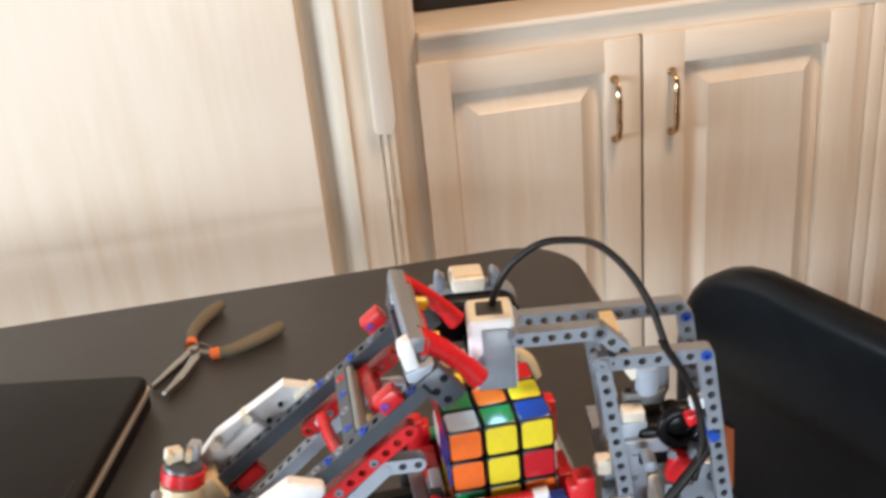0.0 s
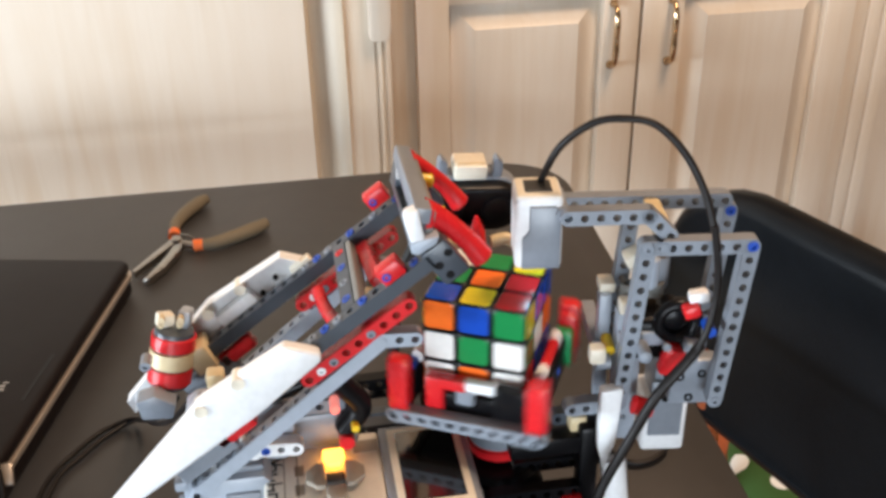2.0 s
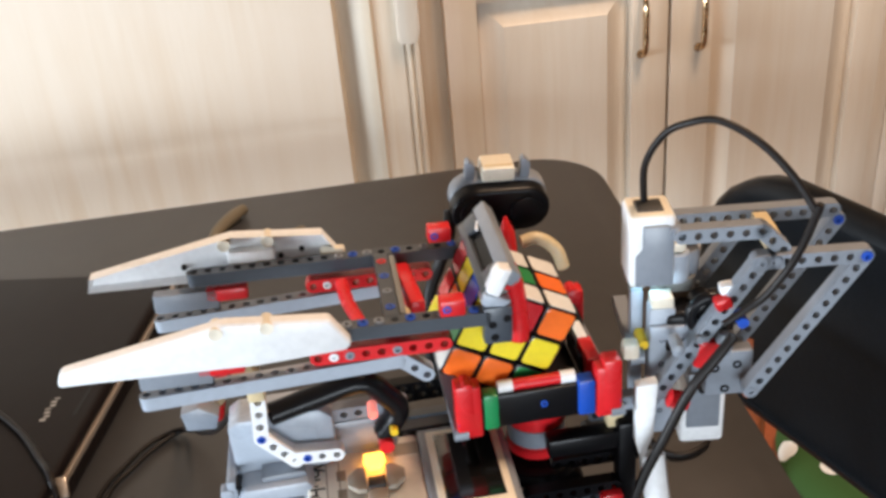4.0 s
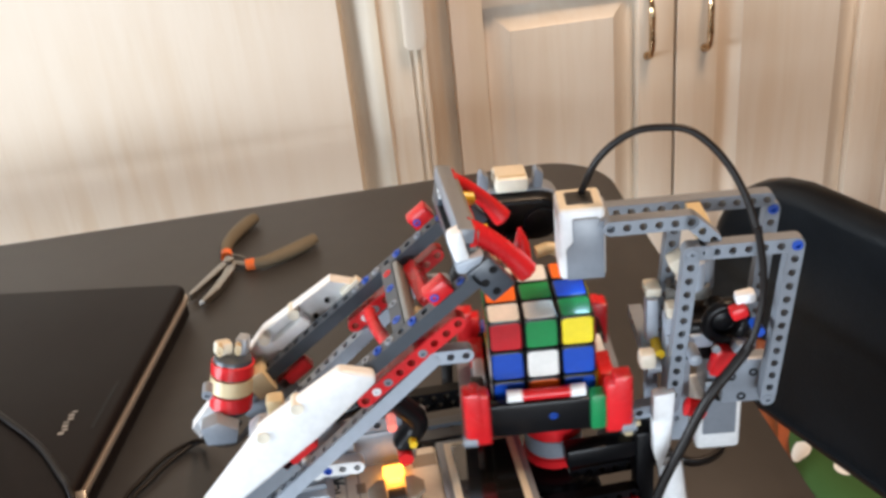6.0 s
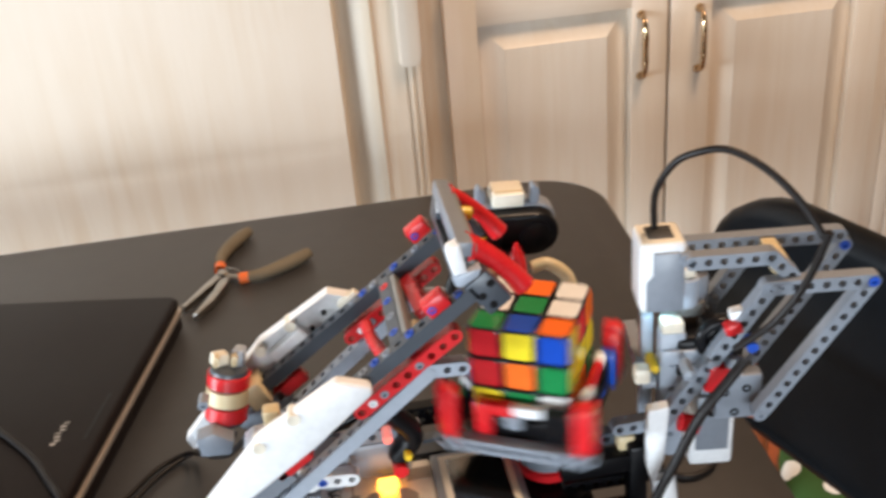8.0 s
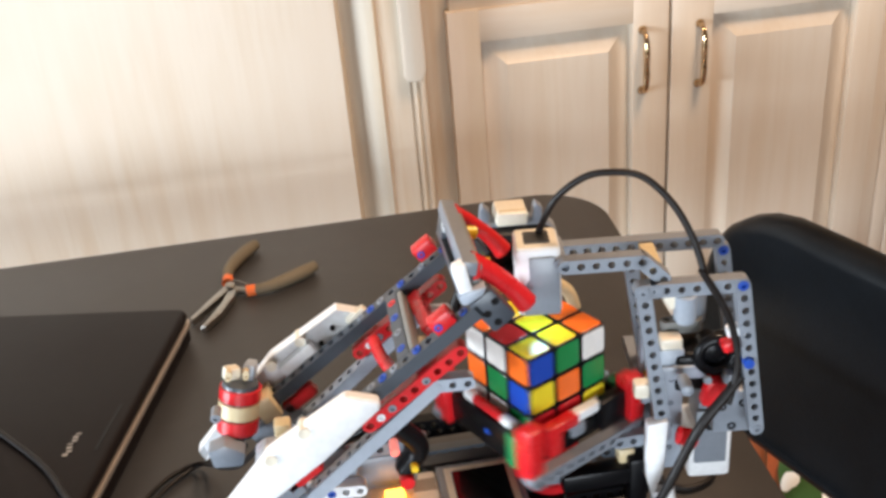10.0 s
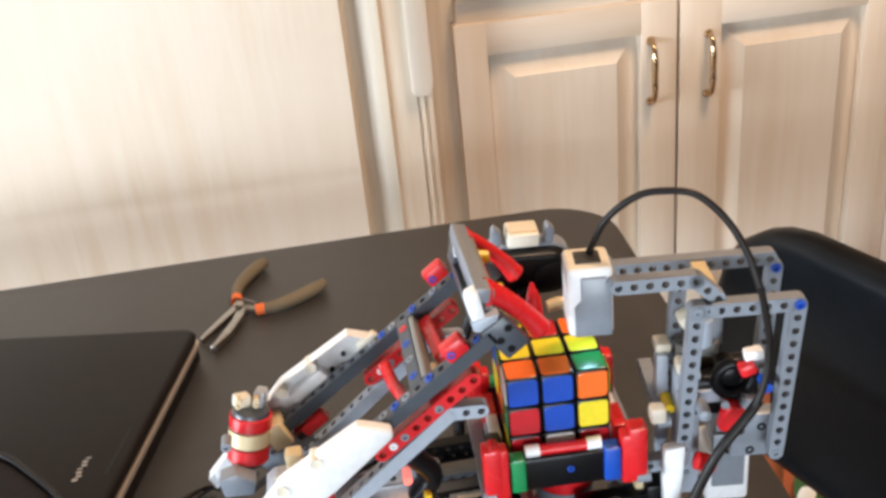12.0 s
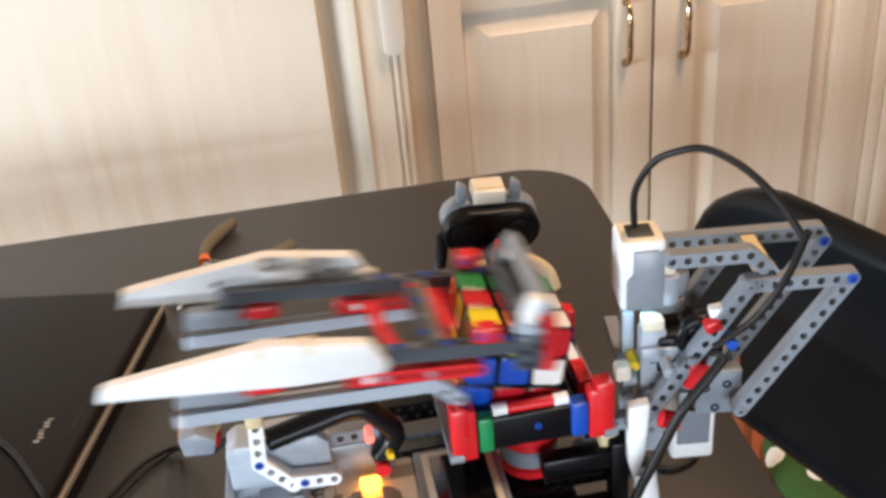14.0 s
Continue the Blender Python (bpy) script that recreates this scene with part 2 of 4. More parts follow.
def tube(points, radius, material, seg=10, name="tube", radii=None, steps=10, flat=1.0):
    line = spline(points, steps)
    rad = [radius] * len(line)
    if radii:
        rad = [np.interp(i / (len(line) - 1) * (len(radii) - 1), range(len(radii)), radii) for i in range(len(line))]
    verts, faces = [], []
    up = Vector((0, 0, 1))
    for i, q in enumerate(line):
        d = (line[min(i + 1, len(line) - 1)] - line[max(i - 1, 0)]).normalized()
        if abs(d.dot(up)) > 0.95:
            up = Vector((0, 1, 0))
        s = d.cross(up).normalized()
        n = s.cross(d)
        up = n
        for k in range(seg):
            a = 2 * math.pi * k / seg
            verts.append(q + (s * math.cos(a) + n * math.sin(a) * flat) * rad[i])
    for i in range(len(line) - 1):
        for k in range(seg):
            j = (k + 1) % seg
            faces.append((i * seg + k, i * seg + j, (i + 1) * seg + j, (i + 1) * seg + k))
    faces += [tuple(range(seg)), tuple((len(line) - 1) * seg + k for k in range(seg))]
    return mesh_of(name, verts, faces, material, smooth=True)


BEAMS = {}


def beam(n, material, pitch=8.0, half=4.0, thick=3.8, hole=2.1, seg=16):
    """A studless beam with n through holes along x, bored along y; its first hole is the origin."""
    key = (n, material.name)
    if key in BEAMS:
        return BEAMS[key]
    verts, faces = [], []
    for i in range(n):
        cx, base = i * pitch, len(verts)
        edge = []
        for k in range(seg):
            a = 2 * math.pi * k / seg
            c, s = math.cos(a), math.sin(a)
            if (i == 0 and c <= 1e-6) or (i == n - 1 and c >= -1e-6):
                o, inner = (half * c, half * s), False
            else:
                q = min(pitch / 2 / max(abs(c), 1e-6), half / max(abs(s), 1e-6))
                o, inner = (q * c, q * s), abs(abs(q * c) - pitch / 2) < 1e-4
            edge.append(inner)
            for y in (-thick, thick):
                verts.append((cx + hole * c, y, hole * s))
                verts.append((cx + o[0], y, o[1]))
        for k in range(seg):
            p, q = base + 4 * k, base + 4 * ((k + 1) % seg)
            faces.append((p, p + 1, q + 1, q))
            faces.append((p + 2, q + 2, q + 3, p + 3))
            faces.append((p, q, q + 2, p + 2))
            if not (edge[k] and edge[(k + 1) % seg]):
                faces.append((p + 1, p + 3, q + 3, q + 1))
    bm = bmesh.new()
    vs = [bm.verts.new(Vector(v) * MM) for v in verts]
    for f in faces:
        bm.faces.new([vs[i] for i in f])
    bmesh.ops.remove_doubles(bm, verts=bm.verts, dist=1e-6)
    BEAMS[key] = from_bm(bm, "beam", material, angle=30)
    return BEAMS[key]


PINS = {}


def pin(material, length=8.4, radius=2.5, hollow=True):
    """A connector pin along y: a collar with a recessed end."""
    key = (material.name, length, radius)
    if key not in PINS:
        h = length / 2
        prof = [(radius * 0.45, -h + 1.6), (radius * 0.5, -h), (radius, -h + 0.1), (radius, h - 0.1), (radius * 0.5, h), (radius * 0.45, h - 1.6)]
        PINS[key] = lathe(prof, material, seg=12, name="pin", axis="y")
    return PINS[key]


def put_beam(parent, n, material, x, y, z, ry=0, rz=0, rx=0, name="beam", label=""):
    return part(name, beam(n, material), parent, mm(x, y, z, rx, ry, rz), label)


def plate(name, lo, hi, material, label="", bevel=2.0, kind="structure"):
    """A wall, floor or board from one corner to the other, in metres."""
    w = [(b - a) * 1000 for a, b in zip(lo, hi)]
    ob = part(name, rbox(*w, material, bevel, 1, name))
    ob.matrix_basis = pose(*[(a + b) / 2 for a, b in zip(lo, hi)])
    return tagged(ob, label, name.split("_")[0], kind=kind)

# ---------------------------------------------------------------- the room
plate("floor", (-2.6, -2.6, -0.05), (2.6, 1.75, 0.0), FLOORW, "brown wooden floor", 0)
# unseen ceiling and walls, added to close the room around the light
plate("ceiling", (-2.6, -2.6, 2.5), (2.6, 1.75, 2.6), PLASTER, "unseen tan plaster ceiling", 0)
plate("wall_north", (-2.6, 1.60, 0.0), (2.6, 1.75, 2.5), PLASTER, "unseen tan plaster wall behind the cabinets", 0)
plate("wall_east", (2.6, -2.6, 0.0), (2.75, 1.75, 2.5), PLASTER, "unseen tan plaster wall", 0)
plate("wall_west_far", (-2.75, 0.25, 0.0), (-2.6, 1.75, 2.5), PLASTER, "unseen tan plaster wall", 0)
plate("wall_west_near", (-2.75, -2.6, 0.0), (-2.6, -1.35, 2.5), PLASTER, "unseen tan plaster wall", 0)
plate("wall_west_sill", (-2.75, -1.35, 0.0), (-2.6, 0.25, 0.06), PLASTER, "unseen low threshold of the assumed side door opening", 0)
plate("wall_west_lintel", (-2.75, -1.35, 2.2), (-2.6, 0.25, 2.5), PLASTER, "unseen tan plaster wall above the assumed side door opening", 0)
plate("wall_south_left", (-2.6, -2.6, 0.0), (-1.15, -2.45, 2.5), PLASTER, "unseen tan plaster wall beside the assumed door opening", 0)
plate("wall_south_right", (0.45, -2.6, 0.0), (2.6, -2.45, 2.5), PLASTER, "unseen tan plaster wall beside the assumed door opening", 0)
plate("wall_south_sill", (-1.15, -2.6, 0.0), (0.45, -2.45, 0.06), PLASTER, "unseen low threshold of the assumed door opening", 0)
plate("wall_south_lintel", (-1.15, -2.6, 2.15), (0.45, -2.45, 2.5), PLASTER, "unseen tan plaster wall above the assumed door opening", 0)


def build_cabinet():
    """Base cupboard with a counter, two raised-panel doors, and the tall side unit with its pilaster."""
    tall = thing("tall_cabinet", "tall white-washed oak cabinet side with a moulded pilaster", "cabinet", kind="")
    part("side_panel", prism([(-1900, 0), (-67, 0), (-67, 2300), (-1900, 2300)], 912, 1590, WOOD, 0, "side_panel"), tall)
    # moulded pilaster: a sloping cove, a flat fillet, beads, and the return into the recess
    prof = [(-67, 912), (-68, 926), (-60, 938), (-44, 934), (-26, 918), (-17, 902), (-15, 894), (-12, 896), (-11, 898), (26, 898), (27, 902),
            (30, 902), (31, 897), (36, 896), (38, 900), (41, 900), (42, 896), (48, 897), (50, 902), (50, 1590), (-67, 1590)]
    bm = bmesh.new()
    f = bm.faces.new([bm.verts.new(Vector((x, y, 0)) * MM) for x, y in prof])
    r = bmesh.ops.extrude_face_region(bm, geom=[f])
    bmesh.ops.translate(bm, verts=[g for g in r["geom"] if isinstance(g, bmesh.types.BMVert)], vec=(0, 0, 2.3))
    part("pilaster", from_bm(bm, "pilaster", WOOD_TAN_SHADE), tall)
    part("corner_block", prism([(19, 843), (24, 837), (42, 836), (47, 842), (50.5, 852), (50.5, 2300), (19, 2300)], 884, 895.5, WOOD, 2, "corner_block"), tall)

    base = thing("base_cabinet", "white-washed oak base cupboard with two raised-panel doors", "cabinet")
    part("carcass", rbox(1376, 560, 800, WOOD, 1, 1, "carcass"), base, mm(790, 1290, 500))
    part("plinth", rbox(1380, 500, 96, WOOD_H, 1, 1, "plinth"), base, mm(790, 1310, 50))
    part("top_rail", rbox(1370, 34, 34, WOOD_H, 3, 2, "top_rail"), base, mm(788, 1003, 921))
    # the filler's tan carries the shade of its recess
    part("filler", rbox(70, 22, 2200, WOOD_TAN_SHADE, 3, 2, "filler"), base, mm(70, 1012, 1110))
    for x in (813, 840, 867):
        part("stile", rbox(26, 26, 790, WOOD, 3, 2, "stile"), base, mm(x, 1000, 510))
    for k in range(2):
        x0, x1 = ((97, 441), (446, 797))[k]
        left, right = ((49, 57), (66, 48))[k]
        w, zb, zt = x1 - x0, 120, 905
        door = part("door", rbox(w - 90, 6, zt - zb - 90, WOOD, 1, 1, "door"), base, mm((x0 + x1) / 2, 1001, (zb + zt) / 2), "raised-panel cupboard door")
        shift = (left - right) / 2
        for st, dx in ((left, -(w - left) / 2), (right, (w - right) / 2)):
            part("stile", rbox(st, 24, zt - zb, WOOD, 1.2, 2, "stile"), door, mm(dx, -12, 0))
        for rail_h, dz in ((56, -(zt - zb - 56) / 2), (50, (zt - zb - 50) / 2)):
            part("rail", rbox(w - left - right + 2, 23.6, rail_h, WOOD_H, 1.2, 2, "rail"), door, mm(shift, -12, dz))
        # the raised field: a bevelled board
        fw, fh = w - left - right - 6, zt - zb - 112
        bm = bmesh.new()
        rings = []
        for inset, y in ((0, 0), (3, -2), (6, -3), (34, -18), (36, -20.5)):
            a, b = fw / 2 - inset, fh / 2 - inset
            rings.append([bm.verts.new(Vector(p) * MM) for p in ((-a, y, -b), (a, y, -b), (a, y, b), (-a, y, b))])
        for r0, r1 in zip(rings, rings[1:]):
            for q in range(4):
                bm.faces.new((r0[q], r0[(q + 1) % 4], r1[(q + 1) % 4], r1[q]))
        bm.faces.new(rings[-1])
        part("raised_field", from_bm(bm, "raised_field", WOOD), door, mm(shift, -3, 3))
        hx = (398, 490)[k] - (x0 + x1) / 2
        h = part("handle", tube([(0, -16, -48), (0, -30, -46), (0, -38, -36), (0, -40, -18), (0, -40, 0), (0, -40, 18), (0, -38, 36), (0, -30, 46), (0, -16, 48)], 4, BRASS, 10,
                 "handle", radii=[4.2, 3.6, 4.4, 5.4, 4.0, 5.4, 4.4, 3.6, 4.2]), door, mm(hx, -8, 796 - (zb + zt) / 2), "polished brass bow handle")
        for dz in (-48, 48):
            part("rosette", lathe([(7, 0), (7, 2), (4.5, 5)], BRASS, 16, "rosette", "y"), h, mm(0, -17, dz, 0, 0, 180))
        for dz in (-7, 0, 7):
            part("bead", lathe([(3, -2.2), (5.4, -1), (5.4, 1), (3, 2.2)], BRASS, 14, "bead"), h, mm(0, -40, dz))
    top = part("counter", prism([(104, 938.5), (1480, 938.5), (1480, 951), (104, 951)], 974, 1590, WOOD_H, 4, "counter"))
    tagged(top, "white-washed oak counter over the base cupboard", "counter")
    tv = thing("media_box", "black glossy box standing on the counter", "appliance", (400, 1180, 951))
    part("case", rbox(560, 120, 260, TV, 5, 2, "case"), tv, mm(0, 0, 130))


build_cabinet()


def build_table():
    t = thing("table", "dark grey laminate table with rounded corners", "table", (-430, 130, 0))
    w, d, r = 652, 535, 86
    out = []
    for cx, cy, a0 in ((w - r, d - r, 0), (-w + r, d - r, 90), (-w + r, -d + r, 180), (w - r, -d + r, 270)):
        for k in range(13):
            a = radians(a0 + 90 * k / 12)
            out.append((cx + r * math.cos(a), cy + r * math.sin(a)))
    # the right side runs in a little towards the front
    out = [(x + (y - 430) * 0.036 if x > 0 else x, y) for x, y in out]
    bm = bmesh.new()
    f = bm.faces.new([bm.verts.new(Vector((x, y, 714)) * MM) for x, y in out])
    e = bmesh.ops.extrude_face_region(bm, geom=[f])
    bmesh.ops.translate(bm, verts=[g for g in e["geom"] if isinstance(g, bmesh.types.BMVert)], vec=(0, 0, 26 * MM))
    bmesh.ops.recalc_face_normals(bm, faces=bm.faces)
    rim = [q for q in bm.edges if q.calc_face_angle(0) > radians(60)]
    bmesh.ops.bevel(bm, geom=rim, offset=3 * MM, segments=2, profile=0.5, affect="EDGES")
    part("tabletop", from_bm(bm, "tabletop", TABLE), t)
    leg = rbox(55, 55, 714, BLACK, 4, 2, "leg")
    for x in (-560, 560):
        for y in (-440, 440):
            part("leg", leg, t, mm(x, y, 357))


build_table()


def build_chair():
    c = thing("chair", "black leather chair with a padded back beside the table", "chair", (304, 225, 0), 19.3)
    # in the chair's space the back stands across y, its near end towards -y
    out, r = [], 125
    y0, y1, z0, z1 = -330, 196, 574, 858
    for cy, cz, a0, rr in ((y1 - 170, z1 - 150, 0, 150), (y0 + 130, z1 - 130, 90, 130), (y0 + 40, z0 + 40, 180, 40), (y1 - 40, z0 + 40, 270, 40)):
        for k in range(9):
            a = radians(a0 + 90 * k / 8)
            out.append((cy + (rr + 20 if rr == 150 else rr) * math.cos(a), cz + rr * math.sin(a)))
    bm = bmesh.new()
    layers = []
    for dx, ins in ((0, 14), (3, 5), (10, 0), (26, 0), (34, 5), (38, 16)):
        cy, cz = (y0 + y1) / 2, (z0 + z1) / 2
        ring = []
        for y, z in out:
            ky, kz = 1 - ins / 230, 1 - ins / 130
            ring.append(bm.verts.new(Vector((dx + 26 * ((y - cy) / 230) ** 2, cy + (y - cy) * ky, cz + (z - cz) * kz)) * MM))
        layers.append(ring)
    n = len(out)
    for a, b in zip(layers, layers[1:]):
        for k in range(n):
            bm.faces.new((a[k], a[(k + 1) % n], b[(k + 1) % n], b[k]))
    bm.faces.new(layers[0])
    bm.faces.new(layers[-1])
    part("backrest", from_bm(bm, "backrest", LEATHER, angle=50), c, None, "padded black leather back")
    part("seat", rbox(430, 485, 40, REDWOOD, 14, 3, "seat"), c, mm(290, -48, 425), "red-brown wooden seat")
    part("cushion", lathe([(0.1, -20), (120, -20), (142, -12), (147, 0), (140, 12), (120, 20), (0.1, 24)], CLOTH, 48, "cushion"), c, mm(224, 33, 465), "round green cotton cushion with pale spots")
    for x, y in ((105, -270), (105, 130), (480, -270), (480, 130)):
        part("leg", lathe([(13, 0), (19, 410)], REDWOOD, 12, "leg"), c, mm(x, y, 0))
    for y in (-240, 100):
        part("post", lathe([(14, 0), (12, 260)], REDWOOD, 12, "post"), c, mm(52, y, 410, 0, -4, 0))


build_chair()


def build_laptop():
    l = thing("laptop", "closed black laptop with a silver rim on the table", "laptop", (-427, 283, 740), -12)
    out = lambda w, d, r: [(sx * (w - r) + r * math.cos(radians(a)), sy * (d - r) + r * math.sin(radians(a)))
                           for sx, sy, a0 in ((1, 1, 0), (-1, 1, 90), (-1, -1, 180), (1, -1, 270)) for a in range(a0, a0 + 91, 15)]

    def slab(w, d, r, z0, z1, material, bev, name):
        bm = bmesh.new()
        f = bm.faces.new([bm.verts.new(Vector((x, y, z0)) * MM) for x, y in out(w, d, r)])
        e = bmesh.ops.extrude_face_region(bm, geom=[f])
        bmesh.ops.translate(bm, verts=[g for g in e["geom"] if isinstance(g, bmesh.types.BMVert)], vec=(0, 0, (z1 - z0) * MM))
        bmesh.ops.recalc_face_normals(bm, faces=bm.faces)
        rim = [q for q in bm.edges if q.calc_face_angle(0) > radians(60)]
        bmesh.ops.bevel(bm, geom=rim, offset=bev * MM, segments=3, profile=0.5, affect="EDGES")
        return from_bm(bm, name, material)

    part("base", slab(128, 180, 12, 3, 19, LAPTOP, 3, "base"), l)
    part("rim", slab(130, 181, 12, 19.2, 25, SILVER, 1.2, "rim"), l)
    lid = part("lid", slab(129, 180, 13, 25.2, 37, LAPTOP, 5, "lid"), l)
    for x, y in ((-105, -155), (105, -155), (-105, 155), (105, 155)):
        part("foot", lathe([(6, 0), (6, 3.2)], BLACK, 10, "foot"), l, mm(x, y, 0))
    # maker's mark as plain bars, reading across the lid
    for k in range(7):
        part("mark", rbox(4.6, (3.0, 2.2, 2.6, 1.4, 2.4, 2.6, 1.4)[k], 0.3, PALEGREY, 0, 1, "mark"), lid, mm(92 + (0, 1.5, 0, -1, 1, 0, 1)[k], -50 + 4.6 * k, 37.1, 0, 0, 10), "pale grey mark")
    part("latch", rbox(3, 62, 0.4, BLACK, 0, 1, "latch"), lid, mm(116, -14, 37.1))
    return l


build_laptop()


def build_pliers():
    p = thing("pliers", "small steel pliers with olive grips on the table", "pliers", (-229.5, 513, 740))
    def jaw(outline):
        bm = bmesh.new()
        f = bm.faces.new([bm.verts.new(Vector((x, y, 2)) * MM) for x, y in outline])
        e = bmesh.ops.extrude_face_region(bm, geom=[f])
        bmesh.ops.translate(bm, verts=[g for g in e["geom"] if isinstance(g, bmesh.types.BMVert)], vec=(0, 0, 8 * MM))
        bmesh.ops.recalc_face_normals(bm, faces=bm.faces)
        bmesh.ops.bevel(bm, geom=list(bm.edges), offset=1.1 * MM, segments=2, profile=0.5, affect="EDGES")
        return part("jaw", from_bm(bm, "jaw", STEEL), p, None, "pointed steel jaw")

    a = jaw([(6, 6), (-5, 8), (-22, -22), (-40, -56), (-37, -60), (-22, -37), (-7, -12)])
    b = jaw([(7, -4), (-3, -9), (-8, -30), (-23, -68), (-28, -77), (-22, -76), (-7, -53), (5, -20)])
    part("pivot", lathe([(5.5, 0), (5.5, 12), (4, 13)], STEEL, 14, "pivot"), p, mm(0, 2, 0))
    for pts, nm in (([(0, 4, 6), (-3, 16, 6), (-3, 26, 6)], a), ([(4, 0, 6), (16, -6, 6), (26, -10, 6)], b)):
        part("shank", tube(pts, 4, STEEL, 8, "shank"), nm)
    for pts in ([(-4, 20, 7), (-4, 42, 8), (4, 66, 8), (16, 88, 8), (26, 102, 8)], [(22, -9, 7), (40, -9, 8), (62, 2, 8), (80, 14, 8), (94, 26, 8)]):
        part("grip", tube(pts, 7, GRIP, 12, "grip", radii=[5.5, 6.6, 7.6, 7.8, 6.4]), p, None, "olive rubber grip")
        q = [Vector(v) for v in pts[:2]]
        d = (q[1] - q[0]).normalized()
        part("collar", tube([q[0] - d * 4, q[0] + d * 1, q[0] + d * 6], 6.3, ORANGE, 12, "collar"), p, None, "orange rubber collar")
    part("spring", tube([(-1, 18, 9), (8, 12, 10), (18, 4, 9)], 0.9, STEEL, 6, "spring"), p)


build_pliers()

# ---------------------------------------------------------------- the robot
robot = thing("cube_robot", "toy-brick robot with tilting arm, turntable and sensor on the table", "robot", (0, 0, 740))


def build_brick():
    """The control brick: off-white half with keys, grey half with the screen."""
    b = part("control_brick", rbox(64, 74, 40, BRICKBODY, 3, 3, "control_brick"), robot, mm(-97, -42, 125), "off-white control brick with a dark screen")
    part("screen_housing", rbox(49, 75, 43, LGREY, 2.5, 3, "screen_housing"), b, mm(56.2, 0, 0), "light grey housing")
    part("housing_top", rbox(40, 66, 1.6, CREAM, 0.6, 2, "housing_top"), b, mm(56.5, 0, 21.6))
    part("screen", rbox(32, 55, 1, SCREEN, 0.4, 1, "screen"), b, mm(56.5, 1, 22.6), "dark glass screen")
    # four-way keys round a dark middle key; the far key is lit amber
    for sx in (-1, 1):
        out = [(sx * 5.5, -9), (sx * 5.5, 9), (sx * 10, 9), (sx * 15.5, 3.5), (sx * 15.5, -3.5), (sx * 10, -9)]
        part("side_key", prism(out if sx < 0 else out[::-1], 0, 3, BUTTON, 0.6, "side_key"), b, mm(6, -1, 22.8, 90, 0, 0), "grey-brown key")
    part("middle_key", rbox(9.6, 8, 3, INK, 0.8, 2, "middle_key"), b, mm(6, -1, 21.4))
    part("key", prism([(-5, -6), (5, -6), (5.5, 0), (3, 5), (-3, 5), (-5.5, 0)], 0, 3.4, BUTTON, 0.8, "key"), b, mm(6, -17, 23.2, 90, 0, 0), "grey-brown key")
    part("key_lamp", prism([(-5.5, -6), (5.5, -6), (6, 0), (3.4, 6), (-3.4, 6), (-6, 0)], 0, 3.4, LED, 0.8, "key_lamp"), b, mm(6, 13, 22.2, 90, 0, 0), "key glowing amber")
    part("key_cap", rbox(7, 5, 1.2, PINKGLOW, 0.5, 2, "key_cap"), b, mm(6, 15.5, 22.9))
    for dx_ in (-9, -2):
        part("print", rbox(0.7, 56, 0.2, BUTTON, 0, 1, "print"), b, mm(dx_ - 12, -6, 20.15), "brown printed line")
    part("recess", rbox(14, 10, 0.5, BUTTON, 0, 1, "recess"), b, mm(24, 24, 20.2))
    letter = bpy.data.curves.new("print", "FONT")
    letter.body, letter.size, letter.extrude = "W", 0.0115, 0.0002
    letter.materials.append(INK)
    part("print", letter, b, mm(-29.5, 27.5, 20.4, 0, 0, -90), "black printed letter")
    for i in range(1, 6):
        part("print", rbox((8, 5.5, 5.5, 8, 5.5, 5.5)[i], 1.3, 0.2, INK, 0, 1, "print"), b, mm(-26 - (0, 1.2, 1.2, 0, 1.2, 1.2)[i], 25 - 7.6 * i, 20.15), "black printed bar")
        part("print", rbox(1.3, 4.2, 0.2, INK, 0, 1, "print"), b, mm(-26 + (-3, 0.6, -3, -1, 0.8, 0.4)[i], 22.4 - 7.6 * i, 20.15), "black printed bar")
        part("print", rbox(4.5, 1.3, 0.2, INK, 0, 1, "print"), b, mm(-28, 20 - 7.6 * i, 20.15), "black printed bar")
    for i in range(2):
        part("print", rbox(5, 8, 0.2, BUTTON, 0, 1, "print"), b, mm(-13, 10 - 15 * i, 20.15))


build_brick()


